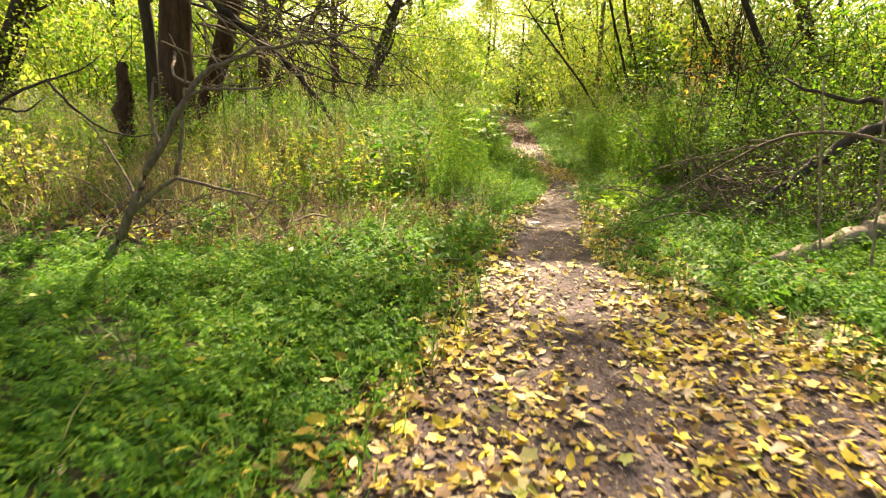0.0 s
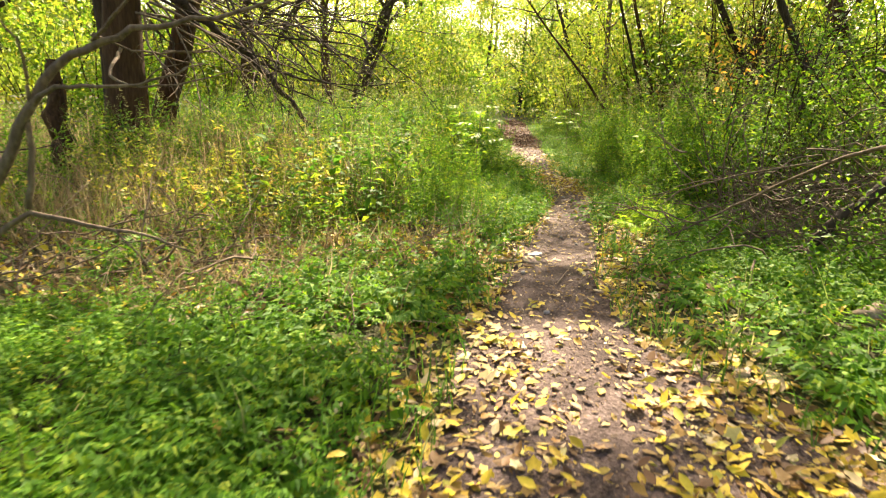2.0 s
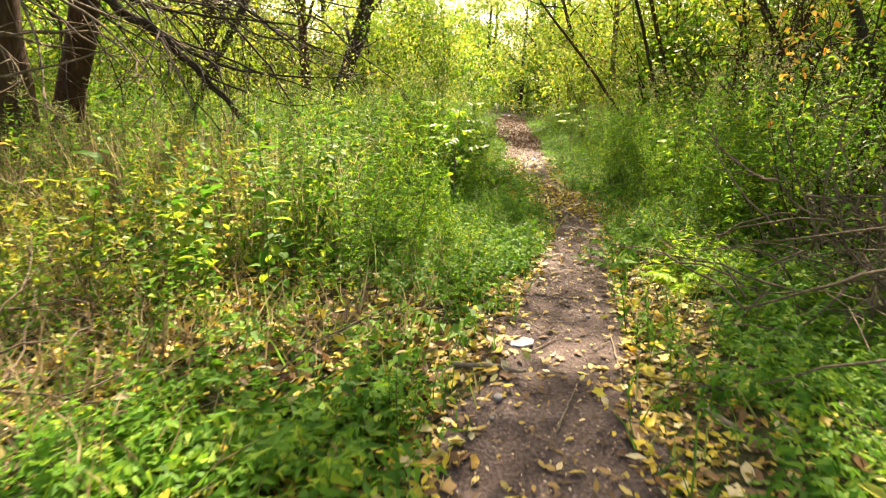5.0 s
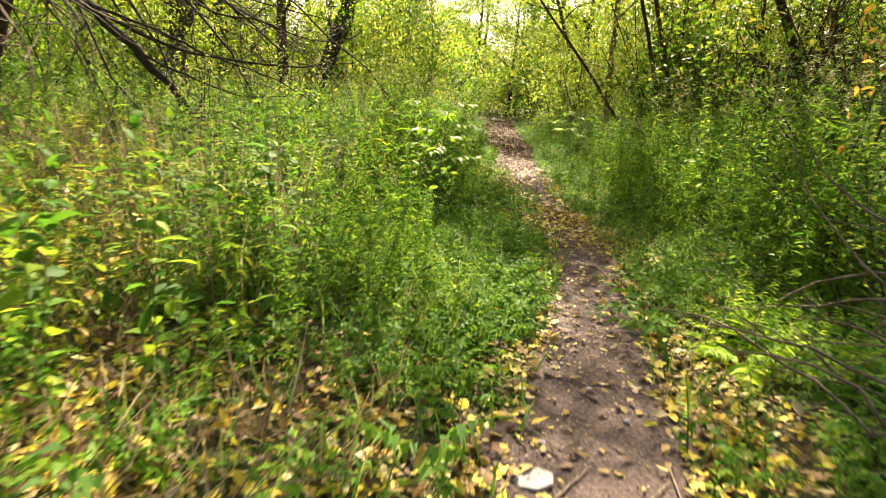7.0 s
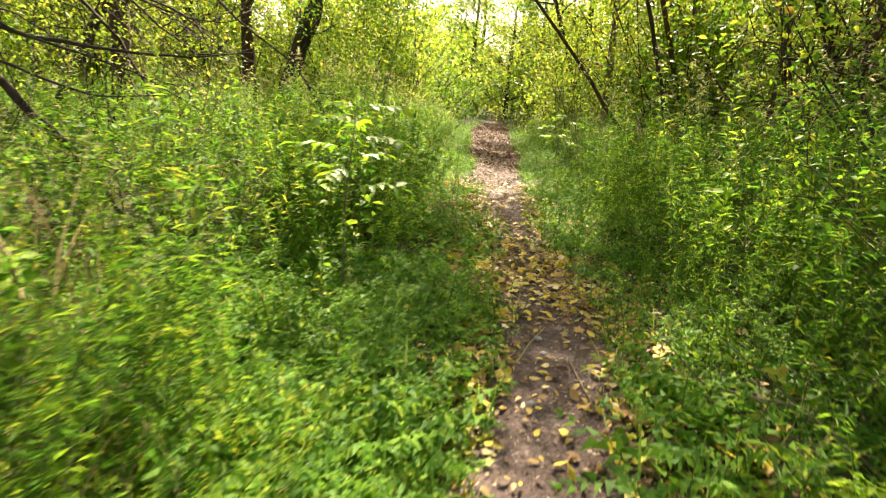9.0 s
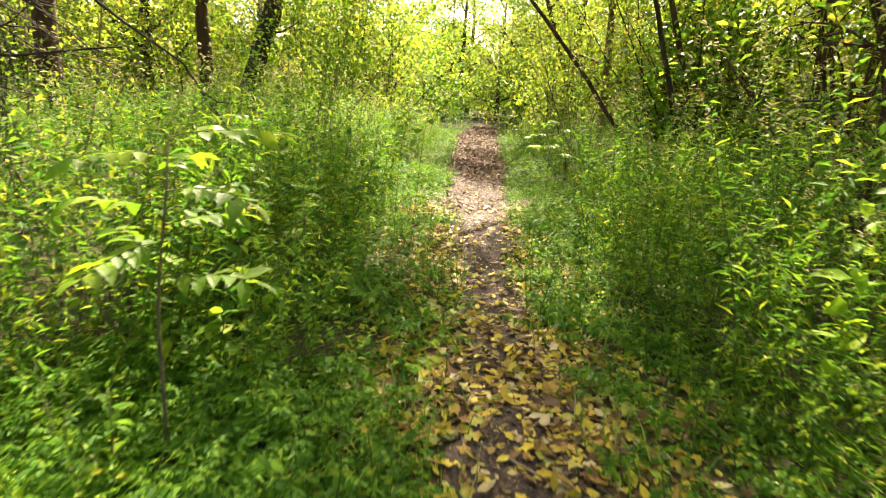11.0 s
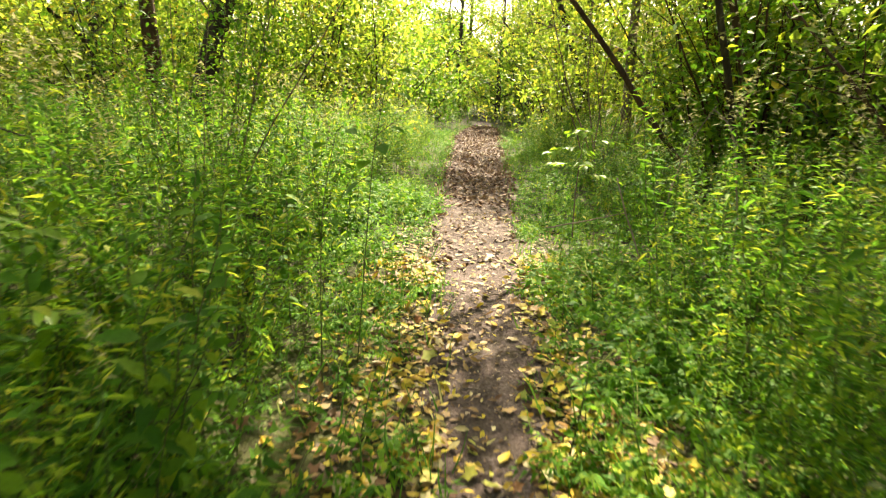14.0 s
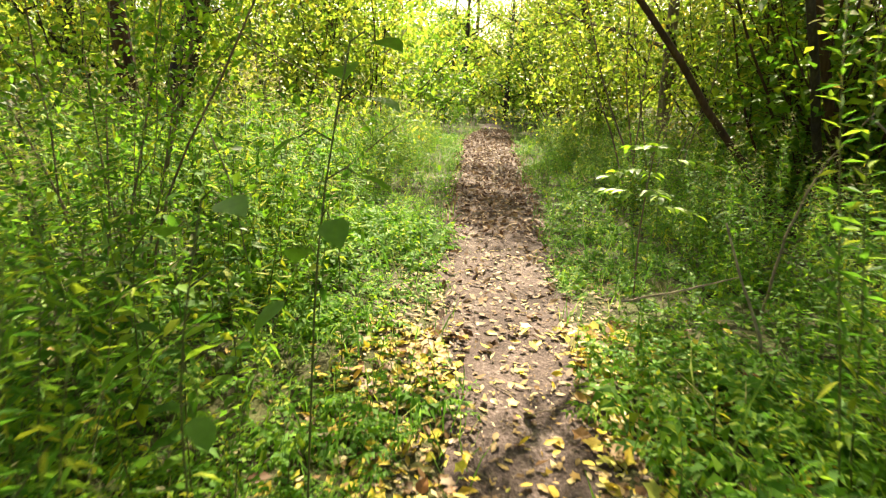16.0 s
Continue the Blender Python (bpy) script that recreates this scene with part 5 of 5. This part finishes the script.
broadleaf_plant("tall stem with large drooping green leaves", [(1.3, 14.62), (1.36, 14.58, 0.7), (1.42, 14.5, 1.3), (1.5, 14.5, 1.66)],
                [(0.66, 2.2, -0.6), (0.72, 0.6, -0.5), (0.78, 3.6, -0.5), (0.83, 5.0, -0.4), (0.88, 1.8, -0.5), (0.93, 4.2, -0.2), (0.97, 0.2, -0.2), (1.0, 5.6, -0.1)], 0.085, 1)
broadleaf_plant("tall stem with large drooping green leaves", [(1.15, 14.35), (1.17, 14.3, 0.6), (1.2, 14.25, 1.05), (1.28, 14.25, 1.38)],
                [(0.6, 1.2, -0.7), (0.7, 3.9, -0.6), (0.8, 2.4, -0.5), (0.88, 5.4, -0.5), (0.95, 0.8, -0.3), (1.0, 4.0, -0.1)], 0.085, 2)

# leaf colour with sunlight put into it, lighter than the other herbs
M_BRIGHT = leaf_material("sunlit_leaf_tint", [(0.0, (0.16, 0.29, 0.025)), (0.6, (0.25, 0.4, 0.03)), (1.0, (0.38, 0.48, 0.05))], 0.5, 0.55, spec=0.2)


def feathery_clump(label, at, scale, seed):
    """A mound of feathery fronds in the sunlit leaf tint, each frond a part."""
    foot = np.array((at[0], at[1], float(ground_z(*at))))
    thing = empty_thing("feathery_herb", foot, label, "herb")
    rng = np.random.default_rng(seed)
    for i in range(12):
        az, el = i * 2.4, rng.uniform(0.3, 1.25)
        P = wander(rng, foot, (math.cos(az) * math.cos(el), math.sin(az) * math.cos(el), math.sin(el)), scale * rng.uniform(0.8, 1.2), 6, 0.06, -0.1)
        pos, yaw, size = [], [], []
        for k in range(16):
            u = 0.2 + 0.8 * k / 15
            q, d = lerp_line(P, u)
            for s in (-1, 1):
                pos.append(q)
                yaw.append(math.atan2(d[1], d[0]) - 1.57 + s * 1.05)
                size.append(scale * (0.34 - 0.26 * u))
        hp = Heap()
        hp.add(*tube(P, [0.003, 0.001], 3))
        n = len(pos)
        hp.spread(*NARROW, np.array(pos), turns(np.array(yaw), rng.normal(-0.1, 0.25, n), rng.normal(0, 0.3, n)), np.array(size))
        V, F, _ = hp.done()
        tagged(mesh_object("frond", V, F, M_BRIGHT, thing), kind="stuff")
    return thing


feathery_clump("feathery herb beside the path, sunlight put into its yellow-green", (2.4, 8.15), 0.5, 561)
feathery_clump("feathery herb beside the path, sunlight put into its yellow-green", (2.75, 8.0), 0.42, 562)
feathery_clump("feathery herb beside the path, sunlight put into its yellow-green", (2.6, 8.5), 0.45, 563)
herb_thing("bright_fern_herb", "bright feathery herb in a dark hollow", (0.25, 12.7), 0.8, 54, 0.12, NARROW, M_GRASS, 506, 0.1, lean=0.14, bare=0.1)
for k, (x, y) in enumerate(((-0.9, 16.6), (-0.6, 17.0), (-1.2, 17.2), (0.55, 14.6))):
    g = herb_thing("flowering_goldenrod", "tall green herb with a fading yellow flower plume", (x, y), 1.5, 46, 0.11, NARROW, M_HERB, 541 + k, 0.3, True, "flowering herbs")
    for o in g.children:
        if o.name.startswith("seed_plume"):
            o.data.materials[0] = M_YELLOW
            o.name = "flower_plume"
herb_thing("yellow_leaved_plant", "slender herb with large yellow-green leaves", (3.0, 10.75), 1.45, 20, 0.13, LEAF4, M_BRIGHT, 507, 0.2, lean=0.05, bare=0.4)
herb_thing("yellow_leaved_plant", "low herb with three large yellow-green leaves", (2.7, 9.36), 0.36, 5, 0.15, LEAF4, M_YELLOW, 508, 0.1, lean=0.05, bare=0.8)
M_LEAFLET = leaf_material("leaflet", [(0.0, (0.09, 0.19, 0.015)), (0.6, (0.15, 0.27, 0.02)), (1.0, (0.24, 0.33, 0.03))], 0.5, 0.5, per_object=True)


def compound_sapling(label, at, height, leaves, seed):
    """A thin woody stem with long leaves of paired leaflets, each leaf a part."""
    rng = np.random.default_rng(seed)
    foot = np.array((at[0], at[1], float(ground_z(*at))))
    thing = empty_thing("compound_leaf_sapling", foot, label, "sapling")
    P = wander(rng, foot, (0.02, 0.0, 1), height, 8, 0.04, 0.02)
    mesh_object("stem", *tube(P, [0.009, 0.007, 0.004], 5), M_GREYBARK, thing, smooth=True)
    for i in range(leaves):
        q, _ = lerp_line(P, 0.55 + 0.45 * (i + 1) / leaves)
        az = i * 2.4 + rng.uniform(-0.3, 0.3)
        T = wander(rng, q, (math.cos(az), math.sin(az), 0.35), rng.uniform(0.3, 0.42), 6, 0.04, -0.09)
        hp = Heap()
        hp.add(*tube(T, [0.0025, 0.001], 3), 0)
        pos, yaw = [], []
        for u in (0.3, 0.45, 0.6, 0.75, 0.9):
            r, d = lerp_line(T, u)
            for s in (-1, 1):
                pos.append(r)
                yaw.append(math.atan2(d[1], d[0]) - 1.57 + s * 1.0)
        pos.append(T[-1])
        yaw.append(az - 1.57)
        k = len(pos)
        V, F, m = hp.done()
        whole = mesh_object("compound_leaf", V, F, M_STEM, thing)
        pitch, roll, size = rng.normal(-0.2, 0.2, k), rng.normal(0, 0.25, k), rng.uniform(0.09, 0.13, k)
        for n in range(k):
            one = Heap()
            one.spread(*LEAF4, np.array([pos[n]]), turns([yaw[n]], [pitch[n]], [roll[n]]), size[n:n + 1])
            V, F, m = one.done()
            mesh_object("leaflet", V, F, M_LEAFLET, whole)
    return thing


compound_sapling("young sapling with long green compound leaves", (0.5, 11.0), 1.35, 9, 551)
compound_sapling("young sapling with long green compound leaves", (0.1, 13.4), 1.3, 8, 552)
compound_sapling("young sapling with long green compound leaves", (3.2, 17.6), 1.2, 8, 553)
rngp = np.random.default_rng(77)
PROTO = [herb_thing("goldenrod", "tall narrow-leaved herb with a pale seed plume", (3.4 + 0.3 * i, 9.6 + 0.5 * i), 1.75, 58, 0.1, NARROW, M_HERB, 520 + i, 0.3, True, "tall herbs beside the path") for i in range(4)]
NETTLE = [herb_thing("nettle", "upright broad-leaved green herb", (-0.5 - 0.25 * i, 8.6 + 0.4 * i), 1.15, 26, 0.13, LEAF4, M_HERB, 530 + i, 0.45, False, "leafy herbs beside the path") for i in range(4)]
for i in range(70):
    y = float(rngp.uniform(9.2, 15.2))
    x = float(path_right(y)) + float(rngp.uniform(0.75, 2.2))
    c = copy_thing(PROTO[i % 4], pose(x, y, float(ground_z(x, y)), float(rngp.normal(0, 4)), float(rngp.normal(0, 4)), float(rngp.uniform(0, 360))))
    s = float(rngp.uniform(0.8, 1.12))
    c.scale = (s, s, s)
for i in range(90):
    y = float(rngp.uniform(7.6, 19))
    x = float(path_left(y)) - float(rngp.uniform(0.85, 2.4))
    if y < 9 and x > -0.6:
        x -= 1.0
    c = copy_thing(NETTLE[i % 4], pose(x, y, float(ground_z(x, y)), float(rngp.normal(0, 5)), float(rngp.normal(0, 5)), float(rngp.uniform(0, 360))))
    s = float(rngp.uniform(0.7, 1.15)) * (0.45 if 9.2 < y < 11.4 else 1.0)
    c.scale = (s, s, s)

for i in range(24):
    y, x = float(rngp.uniform(7.0, 9.6)), float(rngp.uniform(-2.2, -0.4))
    c = copy_thing(NETTLE[i % 4], pose(x, y, float(ground_z(x, y)), float(rngp.normal(0, 5)), float(rngp.normal(0, 5)), float(rngp.uniform(0, 360))))
    s = float(rngp.uniform(0.75, 1.25))
    c.scale = (s, s, s)

# stones on the path
def stone(label, at, size, seed):
    rng = np.random.default_rng(seed)
    bm = bmesh.new()
    bmesh.ops.create_icosphere(bm, subdivisions=2, radius=1)
    for v in bm.verts:
        v.co *= 1 + rng.normal(0, 0.06)
        v.co = Vector((v.co.x * size[0], v.co.y * size[1], max(v.co.z, -0.5) * size[2]))
    me = bpy.data.meshes.new("stone")
    bm.to_mesh(me)
    bm.free()
    me.materials.append(M_STONE)
    ob = new("stone", me)
    ob.location = (at[0], at[1], float(surface_z(at[0], at[1])) + size[2] * 0.4)
    ob.rotation_euler = (0, 0, float(rng.uniform(0, 6)))
    return tagged(ob, label, "stone")


def slab(label, at, reach, thick, seed):
    """A flat, broken-edged piece of stone."""
    rng = np.random.default_rng(seed)
    bm = bmesh.new()
    n = 7
    ring = [(math.cos(i * 6.283 / n) * reach * rng.uniform(0.75, 1.1), math.sin(i * 6.283 / n) * reach * 0.7 * rng.uniform(0.75, 1.1)) for i in range(n)]
    face = bm.faces.new([bm.verts.new((x, y, 0)) for x, y in ring])
    top = bmesh.ops.extrude_face_region(bm, geom=[face])["geom"]
    bmesh.ops.translate(bm, vec=(0, 0, thick), verts=[v for v in top if isinstance(v, bmesh.types.BMVert)])
    bmesh.ops.recalc_face_normals(bm, faces=bm.faces)
    bmesh.ops.bevel(bm, geom=list(bm.edges), offset=0.004, segments=2, affect="EDGES")
    me = bpy.data.meshes.new("stone")
    bm.to_mesh(me)
    bm.free()
    me.materials.append(M_STONE)
    ob = new("stone", me)
    ob.location = (at[0], at[1], float(surface_z(*at)) - 0.002)
    ob.rotation_euler = (0.03, -0.05, 0.4)
    return tagged(ob, label, "stone")


slab("flat grey broken stone on the footpath", (0.97, 6.98), 0.095, 0.018, 1)
for i in range(14):
    y = float(rngp.uniform(4, 14))
    x = float(rngp.uniform(path_left(y) + 0.1, path_right(y) - 0.1))
    s = float(rngp.uniform(0.012, 0.03))
    tagged(stone("small pale pebble on the footpath", (x, y), (s, s * 0.8, s * 0.6), 20 + i), group="pebbles on the path")

# single fallen leaves on the stretch of the path that is walked, parts of the path
def leaf_meshes():
    out = []
    for k, (tpl, s) in enumerate(((LOBED, 0.11), (LEAF4, 0.1), (LOBED, 0.09), (BROAD, 0.085))):
        me = bpy.data.meshes.new("fallen_leaf")
        W = np.array(tpl[0]) * s
        W[:, 2] *= 1.6
        me.from_pydata([tuple(v) for v in W], [], [tuple(int(i) for i in f) for f in tpl[1]])
        me.materials.append(M_FALLEN_ONE)
        out.append(me)
    return out


LEAVES = leaf_meshes()
for i in range(290):
    while True:
        y = float(rngp.uniform(1.8, 16.5))
        x = float(rngp.uniform(path_left(y) - 0.25, path_right(y) + 0.3))
        if rngp.random() < float(yellow_rule(np.array(x), np.array(y))):
            break
    ob = new("fallen_leaf", LEAVES[i % 4])
    ob.parent = footpath
    ob.location = (x, y, float(surface_z(x, y)) + 0.022)
    ob.rotation_euler = (float(rngp.normal(0, 0.25)), float(rngp.normal(0, 0.25)), float(rngp.uniform(0, 6.28)))
    s = float(rngp.uniform(0.42, 0.85))
    ob.scale = (s, s, s)
